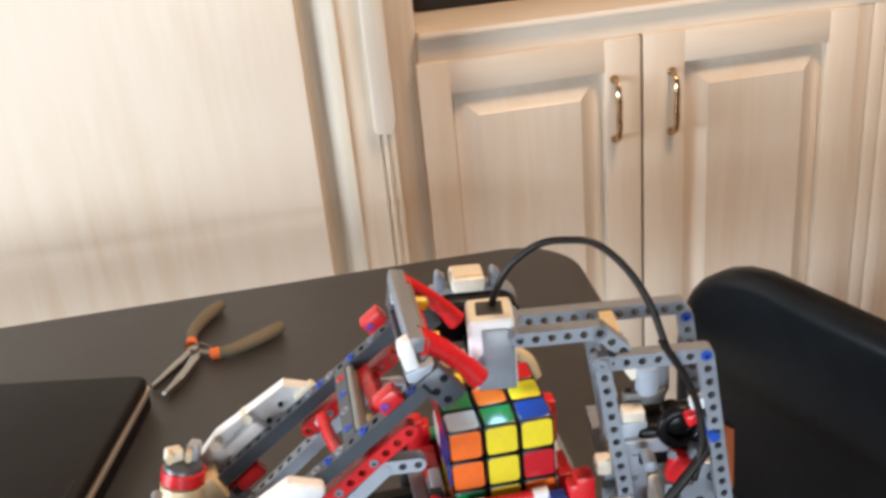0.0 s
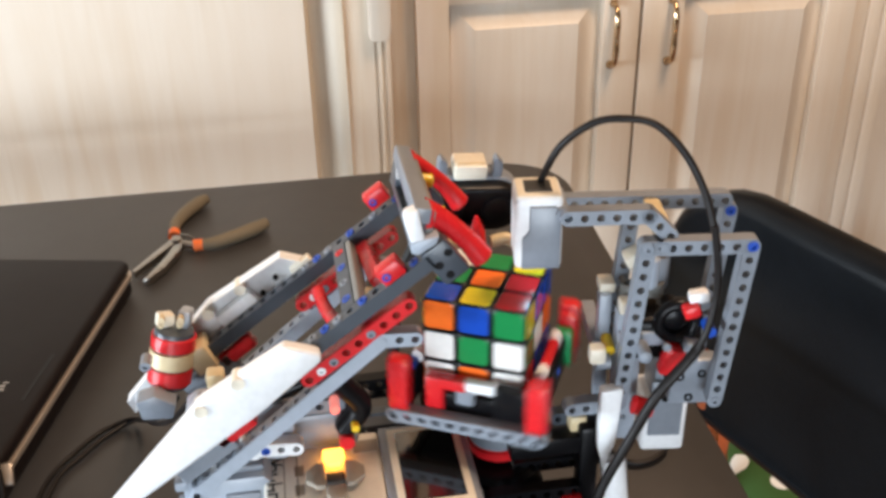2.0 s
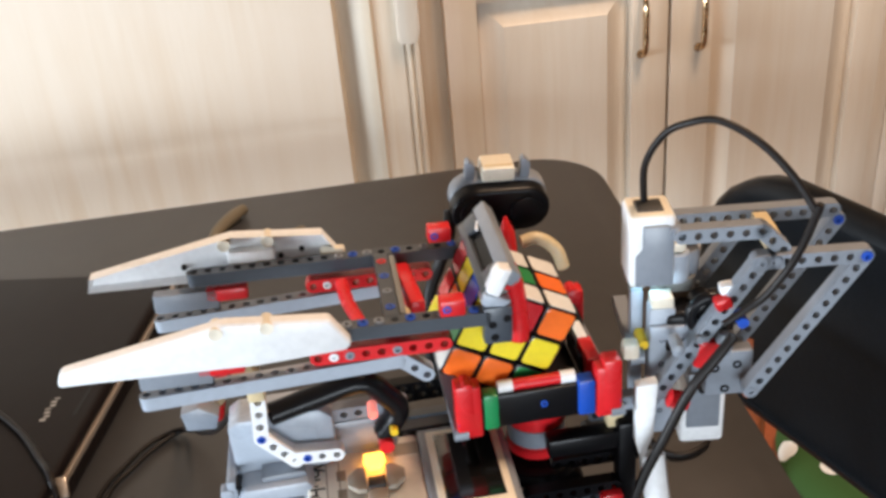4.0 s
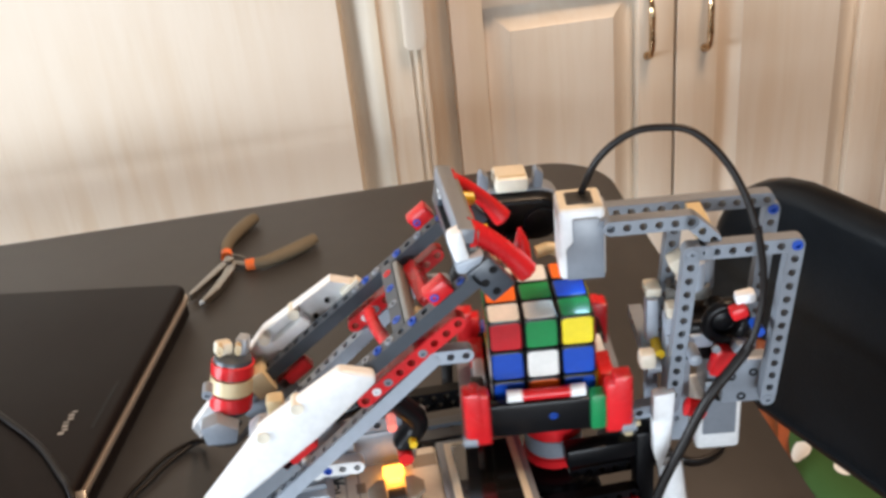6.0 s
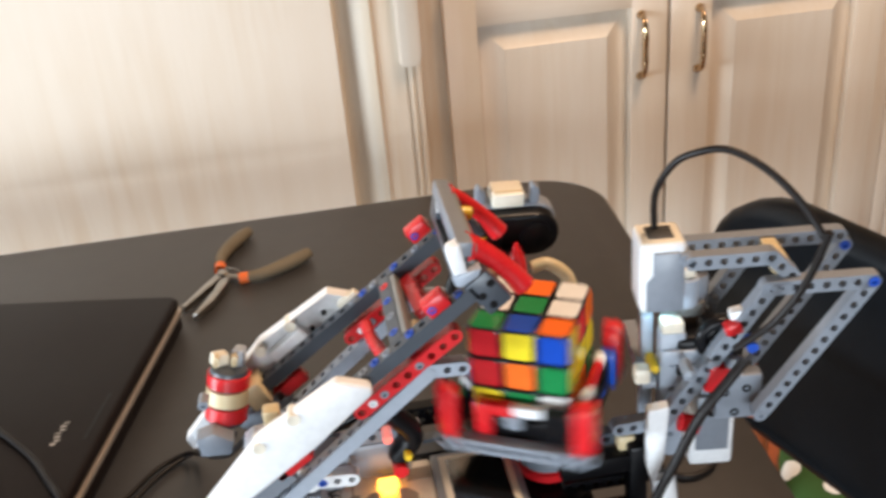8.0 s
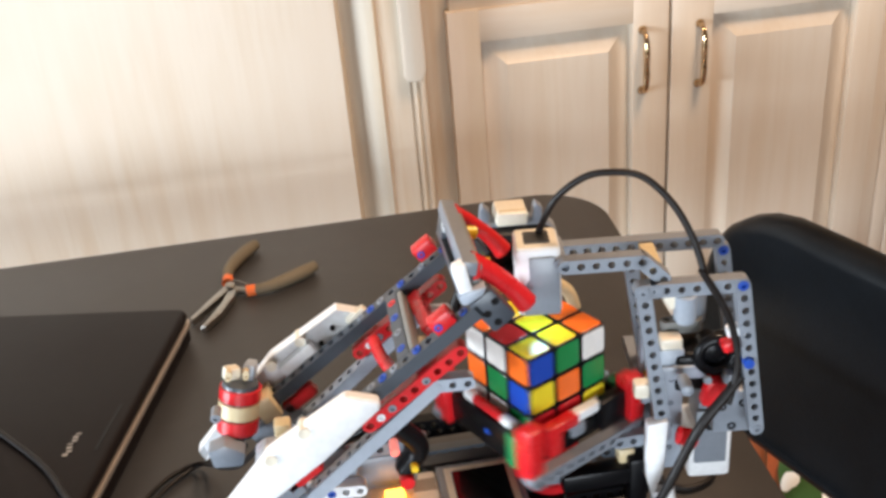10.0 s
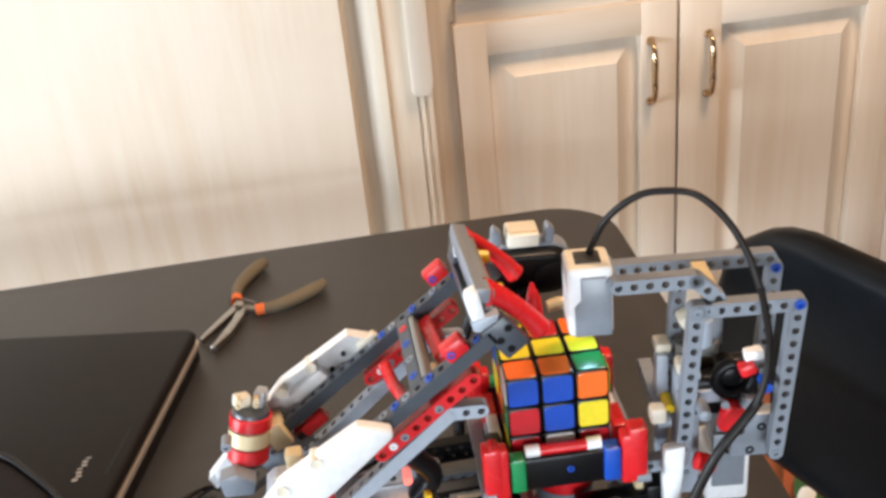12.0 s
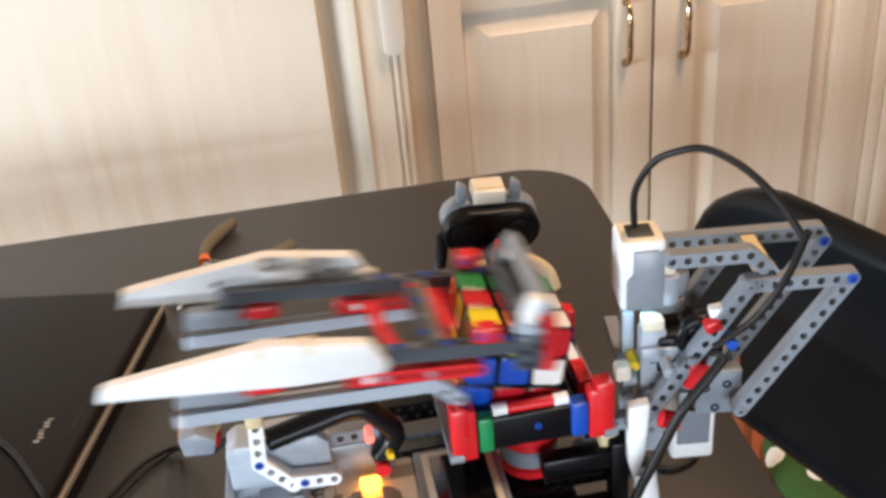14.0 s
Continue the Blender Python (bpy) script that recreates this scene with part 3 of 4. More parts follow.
def build_base():
    """Frame, legs and motors below the turntable."""
    for y in (-20, 60):
        for x in (-150, 40):
            put_beam(robot, 13, LGREY, x, y, 4, 90, name="leg_beam")
    for y in (-28, 68):
        put_beam(robot, 27, DGREY, -160, y, 98, name="frame_beam")
    # black and dark grey here deepen the shade under the turntable
    put_beam(robot, 15, DGREY, -110, 20, 128, name="frame_beam")
    put_beam(robot, 15, DGREY, -112, 4, 140, name="frame_beam")
    put_beam(robot, 11, BLACK, -76, 34, 150, name="frame_beam")
    put_beam(robot, 9, BLACK, -64, 42, 138, name="frame_beam")
    put_beam(robot, 7, BLACK, 14, -16, 116, name="frame_beam")
    put_beam(robot, 7, DGREY, 36, -6, 128, name="frame_beam")
    part("motor", rbox(60, 52, 60, BLACK, 6, 3, "motor"), robot, mm(2, 8, 72), "black motor under the turntable")
    part("motor", prism([(-166, 150), (-160, 146), (-116, 146), (-110, 152), (-110, 178), (-116, 184), (-160, 184), (-166, 180)], -22, 0, PALE, 1.6, "motor"), robot, None, "light grey motor body")
    part("motor_cap", prism([(-168, 112), (-126, 112), (-122, 118), (-122, 142), (-128, 150), (-162, 150), (-168, 142)], -38, 8, PALE, 1.6, "motor_cap"), robot)
    part("motor_plate", rbox(24, 30, 4, LGREY, 1.0, 2, "motor_plate"), robot, mm(-140, -18, 151.5))
    part("motor_plate", rbox(18, 3, 22, LGREY, 0.8, 2, "motor_plate"), robot, mm(-140, -38.5, 130))
    part("motor_rib", rbox(5, 40, 40, PALE, 1.2, 2, "motor_rib"), robot, mm(-168, -16, 136))
    for z_ in (120, 134, 148):
        part("motor_ear", rbox(7, 8, 6, PALE, 1.2, 2, "motor_ear"), robot, mm(-171, -33, z_))
    part("lever_cap", rbox(9, 9, 11, TAN, 1.5, 2, "lever_cap"), robot, mm(-146, -28, 208))
    for y_, z_ in ((-32, 128), (-33, 142), (-31, 154)):
        part("pin", pin(BLACK, 9, 1.8), robot, mm(-164, y_ - 3, z_))
    part("gearbox", rbox(60, 22, 24, LGREY, 3, 2, "gearbox"), robot, mm(-106, -4, 156))
    put_beam(robot, 9, LGREY, -136, -10, 172, name="frame_beam")
    # large drive hub on the left: bands of red and tan
    global HUB
    hub = HUB = part("drive_hub", lathe([(9, -13), (12.5, -12.5), (13.2, -11), (13.2, 11), (12.5, 12.5), (8, 13), (0.1, 13)], DGREY, 24, "drive_hub"), robot, mm(-176, 30, 173) @ Matrix.Diagonal((0.84, 0.84, 1.35, 1)), "banded motor hub")
    for z0, z1, m_ in ((-11, -3.5, RED), (-3.5, 4.5, TAN), (4.5, 11, RED)):
        part("band", lathe([(12, z0), (14.8, z0 + 0.6), (14.8, z1 - 0.6), (12, z1)], m_, 24, "band"), hub)
    part("hub_cap", rbox(11, 9, 6, CREAM, 1.5, 2, "hub_cap"), hub, mm(-7, 2, 16, 0, 0, 25))
    part("hub_cap", rbox(8, 12, 9, PALE, 1.5, 2, "hub_cap"), hub, mm(6, 6, 16, 0, 0, -15))
    for dx_, dy_ in ((-9, -5), (3, -2)):
        part("pin", pin(TAN, 8, 2.4), hub, mm(dx_, dy_, 17))
    part("hub_arm", rbox(13, 18, 17, TAN, 1.6, 2, "hub_arm"), robot, mm(-159, 36, 182, 0, -25, 0))
    part("hub_foot", prism([(-12, -8), (10, -10), (14, 2), (0, 12), (-14, 8)], -8, 8, LGREY, 1.5, "hub_foot"), robot, mm(-184, 12, 168) @ Matrix.Scale(0.75, 4))
    for x, z in ((-186, 196), (-182, 168)):
        part("pin", pin(LGREY, 10, 3), robot, mm(x, 12, z))
    # white bent beam at the front and the black crank with its pin
    for a, b in (((-146, 202), (-148, 178)), ((-148, 178), (-134, 162)), ((-134, 162), (-110, 160))):
        n = max(2, round(math.dist(a, b) / 8) + 1)
        put_beam(robot, n, WHITE, a[0], -28, a[1], math.degrees(-math.atan2(b[1] - a[1], b[0] - a[0])), name="bent_beam")
    for x, z in ((-148, 178), (-126, 161)):
        part("pin", pin(BLUE), robot, mm(x, -28, z))
    part("crank", tube([(-142, -20, 185), (-116, -20, 192), (-92, -20, 197), (-80, -20, 186), (-74, -20, 174), (-84, -20, 160)], 7.2, BLACK, 10, "crank", flat=0.85), robot, None, "black bent crank")
    part("crank_pin", lathe([(4.2, -6), (4.2, 6)], RED, 12, "crank_pin", "y"), robot, mm(-83, -24, 158))
    part("bright_pin", lathe([(2.6, -5), (2.6, 5)], PINKGLOW, 12, "bright_pin", "y"), robot, mm(-88, -26, 182), "pin glowing red")
    part("bright_pin", lathe([(2.2, -5), (2.2, 5)], YELLOW, 12, "bright_pin", "y"), robot, mm(-78, -26, 168))
    # turntable drum
    part("turntable_base", lathe([(14, 120), (18, 121), (18, 126), (16, 127), (16, 140), (18, 141), (18, 152), (12, 153)], RED, 28, "turntable_base"), robot, mm(6, 0, 0), "red and grey turntable drum")
    part("drum_band", lathe([(15, 127), (17, 128), (17, 139), (15, 140)], LGREY, 28, "drum_band"), robot, mm(6, 0, 0))
    # added black parts stand in for the shadows around the turntable's foot
    part("motor", rbox(54, 60, 40, BLACK, 8, 3, "motor"), robot, mm(28, -52, 70), "added black motor, darkening the space in front of the turntable")
    part("gear", lathe([(20, -4), (24, -3), (24, 3), (20, 4)], BLACK, 28, "gear"), robot, mm(6, -2, 112), "added black gear wheel")
    part("motor_face", lathe([(17, -6), (20, -4), (20, 4), (15, 6)], INK, 24, "motor_face", "y"), robot, mm(12, -84, 84), "added round black motor face")
    part("red_block", rbox(12, 10, 12, RED, 1.5, 2, "red_block"), robot, mm(40, -40, 104))
    put_beam(robot, 7, BLACK, -6, -36, 112, name="frame_beam")
    put_beam(robot, 5, WHITE, -8, -44, 96, 0, 90, name="frame_beam")
    # stand of the sensor arm
    put_beam(robot, 6, DGREY, 36, -18, 150, name="frame_beam")
    part("rest", rbox(10, 10, 11, TAN, 2, 2, "rest"), robot, mm(46, -24, 150))
    part("support", rbox(11, 12, 64, BLACK, 2, 2, "support"), robot, mm(51, -30, 120), "black upright")
    part("crossbar", rbox(44, 12, 12, BLACK, 2, 2, "crossbar"), robot, mm(28, -28, 140))
    put_beam(robot, 4, LGREY, 40, -30, 165, name="frame_beam")


build_base()


YAW = -8  # turn of the stand towards the front, degrees


def build_stand():
    """The stand of the swinging sensor arm, turned a little towards the front."""
    st = part("arm_stand", prism([(-13, -44), (-6, -44), (-6, 52), (-13, 52)], 24, 32, PALE, 1.2, "arm_stand"), robot, mm(69, -36, 170, 0, 0, YAW) , "light grey stand with a black motor")
    q = lambda n, m_, a, b, z, ry=0, rz=0, rx=0, nm="beam": put_beam(st, n, m_, a, b, z, ry, rz, rx, nm)
    q(8, LGREY, -12, 8, 20, 0, 90)
    part("white_leg", prism([(-8, 14), (4, 16), (2, -20), (-4, -40), (-8, -24)], -6, 2, WHITE, 1.2, "white_leg"), st, mm(-7, -2, -3))
    part("foot_plate", tube([(-4, 0, -42), (0, -8, -80), (8, -20, -120), (12, -28, -166)], 7.5, WHITE, 8, "foot_plate", flat=0.6), st)
    # the cream tops of both posts stand in for warm lamplight
    part("post_lit_top", rbox(9, 12, 6, CREAM, 1.5, 2, "post_lit_top"), st, mm(-8, 34, 54))
    part("white_block", rbox(11, 12, 10, CREAM, 1.5, 2, "white_block"), st, mm(6, 30, 72, 0, -30, 0))
    part("grey_hub", lathe([(7, -10), (8, -8), (8, 8), (7, 10)], LGREY, 16, "grey_hub"), st, mm(18, 34, 62))
    # black motor with red and blue connectors
    mo = part("motor", rbox(38, 26, 26, BLACK, 4, 3, "motor"), st, mm(22, 22, 32), "black motor")
    ring = [(10.5 * math.cos(radians(a)), 0, 10.5 * math.sin(radians(a))) for a in range(0, 361, 30)]
    part("motor_ring", tube(ring, 3.2, BLACK, 10, "motor_ring", steps=4), st, mm(26, 6, 46))
    part("motor_core", lathe([(4, -9), (6, -8), (6, 8), (4, 9)], BLACK, 18, "motor_core", "y"), st, mm(24, 16, 46))
    part("red_block", rbox(11, 9, 17, RED, 1.5, 2, "red_block"), st, mm(23, 0, 26, 0, 14, 0))
    part("grey_block", rbox(10, 8, 14, LGREY, 1.5, 2, "grey_block"), st, mm(32, 0, 31, 0, 14, 0))
    part("wide_post", rbox(14, 11, 84, PALE, 1.2, 2, "wide_post"), st, mm(2, 16, 6))
    part("post_lit_top", rbox(12, 10, 7, CREAM, 1.2, 2, "post_lit_top"), st, mm(2, 16, 51))
    for z in (-20, -4, 12, 28):
        part("pin", pin(DGREY, 11.4, 1.6), st, mm(2, 16, z))
    part("red_cap", rbox(12, 10, 9, RED, 2, 2, "red_cap"), st, mm(30, -2, 58, 0, -20, 0) @ Matrix.Scale(0.75, 4))
    part("white_cap", rbox(13, 9, 8, WHITE, 2, 2, "white_cap"), st, mm(34, 2, 64, 0, -10, 0) @ Matrix.Scale(0.8, 4))
    part("axle_end", lathe([(2, -7), (3.5, -6), (3.5, 6), (2, 7)], LGREY, 12, "axle_end", "y"), st, mm(6, -6, 36))
    part("blue_pin", lathe([(3, -5), (3, 5), (1.6, 5.6)], BLUE, 14, "blue_pin", "y"), st, mm(40, -2, 47))
    part("red_bush", lathe([(3, -6), (5.2, -5), (5.2, 5), (3, 6)], RED, 16, "red_bush", "x"), st, mm(8, -6, 0, 0, 20, 0))
    part("bracket", rbox(26, 10, 30, LGREY, 2, 2, "bracket"), st, mm(40, 16, 2))
    for a, z in ((32, 6), (44, 8), (38, -8)):
        part("pin", pin(BLACK, 11, 2.6), st, mm(a, 16, z))
    # white and grey sensor housing that hangs under the bracket
    sb = part("housing", rbox(27, 30, 38, WHITE, 3, 3, "housing"), st, mm(35, 56, -53), "white housing with a grey face")
    part("housing_face", rbox(20, 3, 40, LGREY, 1, 2, "housing_face"), sb, mm(0, -15, 14))
    part("housing_neck", rbox(20, 26, 44, LGREY, 2, 2, "housing_neck"), sb, mm(2, 0, 38))
    for z in (4, 20, 36):
        part("pin", pin(BLACK, 34, 2.4), sb, mm(-2, -2, 20 + z))
    part("tan_plate", beam(3, MGREY), st, mm(2, 26, 55, 90, 0, 0))
    part("pale_drum", lathe([(5.5, -9), (6.5, -8), (6.5, 8), (5.5, 9)], PALE, 18, "pale_drum"), st, mm(12, 26, 66))
    part("drum_cap", rbox(8, 8, 6, CREAM, 1.6, 2, "drum_cap"), st, mm(12, 26, 78))
    part("cross_block", rbox(26, 9, 9, PALE, 1.4, 2, "cross_block"), st, mm(8, 12, 34))
    part("ring_end", lathe([(1.2, -1.2), (2.3, -1.0), (2.3, 1.0), (1.2, 1.2)], LGREY, 14, "ring_end", "y"), st, mm(18, -6, 38))
    part("yellow_pin", lathe([(3, -7), (3, 7)], YELLOW, 12, "yellow_pin", "y"), st, mm(-8, 18, 25))
    part("white_end", rbox(9, 9, 10, CREAM, 2, 2, "white_end"), st, mm(-16, 6, 27))


build_stand()


def build_links():
    """Four leaning links carry the sensor arm, which stays upright."""
    links = []
    for a, b in ((-4, 0), (48, 0), (-4, 40), (48, 40)):
        c, s = math.cos(radians(YAW)), math.sin(radians(YAW))
        x, y = 69 + a * c - b * s, -36 + a * s + b * c
        lk = part("swing_link", beam(13, LGREY), robot, mm(x, y, 170, 0, -82.5, YAW), "light grey swinging link beam")
        for i in (0, 12):
            part("pin", pin(BLUE if (i and a > 0) else LGREY, 9, 2.9), lk, mm(8 * i, 0, 0))
        links.append((lk, x, y))
    arm = part("sensor_arm", beam(7, LGREY), robot, mm(69, -36, 265, 0, 0, YAW), "light grey arm that carries the colour sensor")
    q = lambda n, m_, a, b, z, ry=0, rz=0, nm="beam": put_beam(arm, n, m_, a, b, z, ry, rz, 0, nm)
    q(6, LGREY, -44, 4, 16)
    q(3, LGREY, -4, 4, 16, 45)
    q(12, LGREY, -44, 38, 7)
    q(2, LGREY, -5, 0, 0)
    q(4, TAN, 4, 8, 6, 0, 90)
    body = part("colour_sensor", rbox(24, 25, 41, WHITE, 2.6, 3, "colour_sensor"), arm, mm(-57.5, 20, 4.5), "white colour sensor with a grey face")
    # the grey face, one corner cut away
    face = prism([(-8.5, -19.5), (11, -19.5), (11, 12.5), (8, 15.5), (-5, 15.5), (-5, 2), (-8.5, -2)], -2, 2, LGREY, 0.8, "sensor_face")
    part("sensor_face", face, body, mm(0, -12.2, 0), "light grey face")
    part("sensor_socket", rbox(14, 14, 4, INK, 1, 2, "sensor_socket"), body, mm(0, 0, 19.6))
    part("sensor_rim", rbox(22, 23, 3, CREAM, 1, 2, "sensor_rim"), body, mm(0, 0, 19.2))
    part("sensor_lamp", lathe([(4.5, 0), (4.5, 2), (3, 3)], SENSE, 14, "sensor_lamp"), body, mm(0, -2, -23.1), "glowing sensor light")
    part("axle", lathe([(3.6, -14), (3.6, 14)], LGREY, 12, "axle", "y"), arm, mm(-46, 18, 16))
    return links, arm


LINKS, ARM = build_links()


def build_eye():
    """The black two-eyed distance sensor behind the turntable."""
    out = []
    for cx, a0 in ((21, -90), (-21, 90)):
        for k in range(9):
            a = radians(a0 + 180 * k / 8)
            out.append((cx + 19 * math.cos(a), 19 * math.sin(a)))
    e = part("distance_sensor", prism(out, -14, 6, BLACK, 3, "distance_sensor", 3), robot, mm(8, 96, 234, 12, 4, 0) @ Matrix.Diagonal((0.78, 0.8, 0.86, 1)), "black two-eyed sensor in a grey shell")
    part("shell", prism([(x * 1.0, z * 0.94 + 3) for x, z in out], -2, 14, LGREY, 3, "shell", 3), e)
    for dx in (-20, 20):
        part("eye", lathe([(13, 0), (13, -3), (10, -4)], BLACK, 20, "eye", "y"), e, mm(dx, -13, 0))
    part("cream_block", rbox(26, 20, 12, CREAM, 2, 2, "cream_block"), e, mm(-2, 6, 26))
    part("cream_block", rbox(22, 2, 1, TAN, 0.2, 1, "groove"), e, mm(-2, 0, 32.2))
    for dx in (-24, 20):
        part("ear", prism([(-4, -8), (4, -8), (4, 4), (-2, 9), (-4, 6)], -4, 4, LGREY, 1.2, "ear"), e, mm(dx, 4, 28))
    part("post", rbox(14, 10, 110, BLACK, 2, 2, "post"), robot, mm(8, 84, 170))
    # red finger and tan horns that guide the cube from behind
    part("finger", lathe([(5.5, -12), (5, 4), (1, 14)], RED, 12, "finger"), robot, mm(6, 60, 226, -14, 0, 0), "red pointed finger")
    part("horn", tube([(14, 58, 224), (24, 58, 225), (34, 54, 218), (38, 52, 206)], 4, TAN, 10, "horn"), robot, None, "tan curved horn")
    part("horn", tube([(-2, 58, 226), (-12, 58, 224), (-20, 54, 218)], 4, TAN, 10, "horn"), robot, None, "tan curved horn")
    part("cable", tube([(-22, 104, 228), (-26, 92, 214), (-34, 90, 196), (-42, 86, 176), (-46, 82, 120)], 4.0, CABLE, 8, "cable", flat=0.55), robot, None, "flat black cable")


build_eye()


def build_cables():
    part("cable", tube([(101, -53, 214), (92, -55, 204), (78, -56, 186), (66, -55, 158), (50, -56, 121), (36, -62, 70), (14, -74, 20)], 2.8, CABLE, 10, "cable"), robot, None, "black ribbed cable")
    for dx, dz in ((0, 0), (7, -4)):
        part("cable", tube([(-176 + dx, 26, 160 + dz), (-200 + dx, 90, 100 + dz), (-226 + dx, 168, 40 + dz), (-246 + dx, 212, 9), (-268 + dx, 208 + dz, 4), (-286 + dx, 184 + dz, 4), (-302 + dx, 150, 4), (-312 + dx, 60, 4)], 2.0, CABLE, 8, "cable"), robot, None, "thin black cable")
    part("cable", tube([(108, 120, 30), (119, 108, 5), (131, 94, 4), (148, 95, 4), (161, 106, 4), (166, 130, 4)], 2.4, CABLE, 8, "cable"), robot, None, "black cable")


build_cables()
# the loop of cable that swings with the sensor, in the arm's space
ARM_REST = mm(76.8, -37.1, 265.7, 0, 0, YAW)
LOOP = [ARM_REST.inverted() @ (Vector(p) * MM) / MM for p in ((22, -4, 283), (25, -5, 291), (33, -11, 312), (47, -18, 326), (60, -25, 330), (74, -31, 328), (87, -38, 315), (96, -45, 297), (101, -52, 277))]
COIL = part("cable_loop", tube([tuple(p - LOOP[0]) for p in LOOP], 1.9, CABLE, 10, "cable_loop"), ARM, mm(*LOOP[0]), "black cable in a high loop")
# its falling end hangs from the loop towards its foot
SWAY = part("cable_fall", tube([(-1, 0, 5), (0, 0, 0), (4, 0, -20), (5, 0, -38), (2, -1, -56), (-3, -1, -67), (-10, -2, -78)], 1.95, CABLE, 10, "cable_fall"), robot, mm(101, -52, 277), "black cable in a high loop")
lc = thing("laptop_cable", "thin black cable lying across the laptop", "cable", (-427, 283, 740), -12)
part("cable", tube([(-30, -8, 40), (15, -18, 40), (46, -38, 40), (83, -68, 40), (112, -100, 40), (130, -122, 39), (138, -142, 16), (142, -185, 4)], 2.6, CABLE, 8, "cable"), lc)
part("plug", rbox(9, 16, 7, SILVER, 1.5, 2, "plug"), lc, mm(133, -118, 27, 40, 0, 20))


def build_cradle():
    """The cradle that turns the cube: four sides, red corner columns, a black plate."""
    c = part("cradle", rbox(62, 62, 8, BLACK, 2, 2, "cradle"), robot, mm(0, 0, 168), "turntable cradle of red and black bricks")
    part("hub", lathe([(14, -18), (16, -16), (16, 0)], RED, 20, "hub"), c)
    for k in range(4):
        rot = Matrix.Rotation(radians(90 * k), 4, "Z")
        s = lambda name, data, m_, label="": part(name, data, c, rot @ m_, label)
        if k % 2 == 0:
            # beam sides
            s("side_beam", beam(11, LGREY), mm(-40, -43, 0))
            for i in (0, 10):
                s("pin", pin(BLACK, 8, 2.2), mm(-40 + 8 * i, -43, 0))
            s("column", rbox(11, 10, 32, RED, 1.5, 2, "column"), mm(-38, -40, 18))
            s("column", rbox(11, 10, 29, RED, 1.5, 2, "column"), mm(38, -40, 17.5))
            s("bracket", prism([(-24, 3), (-14, 3), (-14, 17), (-2, 17), (-2, 23.5), (-24, 23.5)], -39, -31, RED, 1, "bracket"), mm(0, 0, 0))
            s("white_bar", rbox(30, 6.5, 6.5, WHITE, 1.5, 2, "white_bar"), mm(4, -34.5, 20))
            s("white_pin", rbox(10, 8, 9, LGREY, 1.5, 2, "white_pin"), mm(-2, -35, 13))
            # black pieces stand in for the dark gaps behind bar and bracket
            s("dark_gap_plate", rbox(34, 6, 10, BLACK, 1.5, 2, "dark_gap_plate"), mm(2, -33.5, 8))
            s("dark_gap_block", rbox(20, 8, 20, BLACK, 1.5, 2, "dark_gap_block"), mm(24, -36, 13.5))
        else:
            s("plate", rbox(66, 7, 21, BLACK, 1.5, 2, "plate"), mm(0, -36, 9.5))
            s("red_axle", lathe([(3.2, -14), (3.2, 14)], RED, 12, "red_axle", "x"), mm(0, -34.5, 22.5))
            for dx in (-17, 17):
                s("axle_bush", lathe([(3.6, -4), (3.6, 4)], WHITE, 12, "axle_bush", "x"), mm(dx, -34.5, 22.5))
            s("column", rbox(14, 10, 33, RED, 1.5, 2, "column"), mm(-38, -38, 14))
            s("column", rbox(14, 10, 32, RED, 1.5, 2, "column"), mm(38, -38, 14))
            s("colour_tile", rbox(8, 9, 22, GREEN, 1, 2, "colour_tile"), mm(27 if k == 3 else -26, -38, 12), "green tile")
            if k == 1:
                s("colour_tile", rbox(9, 9, 22, BLUE, 1, 2, "colour_tile"), mm(26, -38, 12), "blue tile")
            s("pin", pin(BLUE, 9, 2.0), mm(3, -36, 11))
            for dx in (-42, 42):
                s("pin", pin(BLUE, 11, 2.0), mm(dx, -38, 8))
                s("stud", lathe([(3.2, -5), (3.2, 5)], RED, 12, "stud", "y"), mm(dx * 0.92, -38, 30))
    return c


CRADLE = build_cradle()

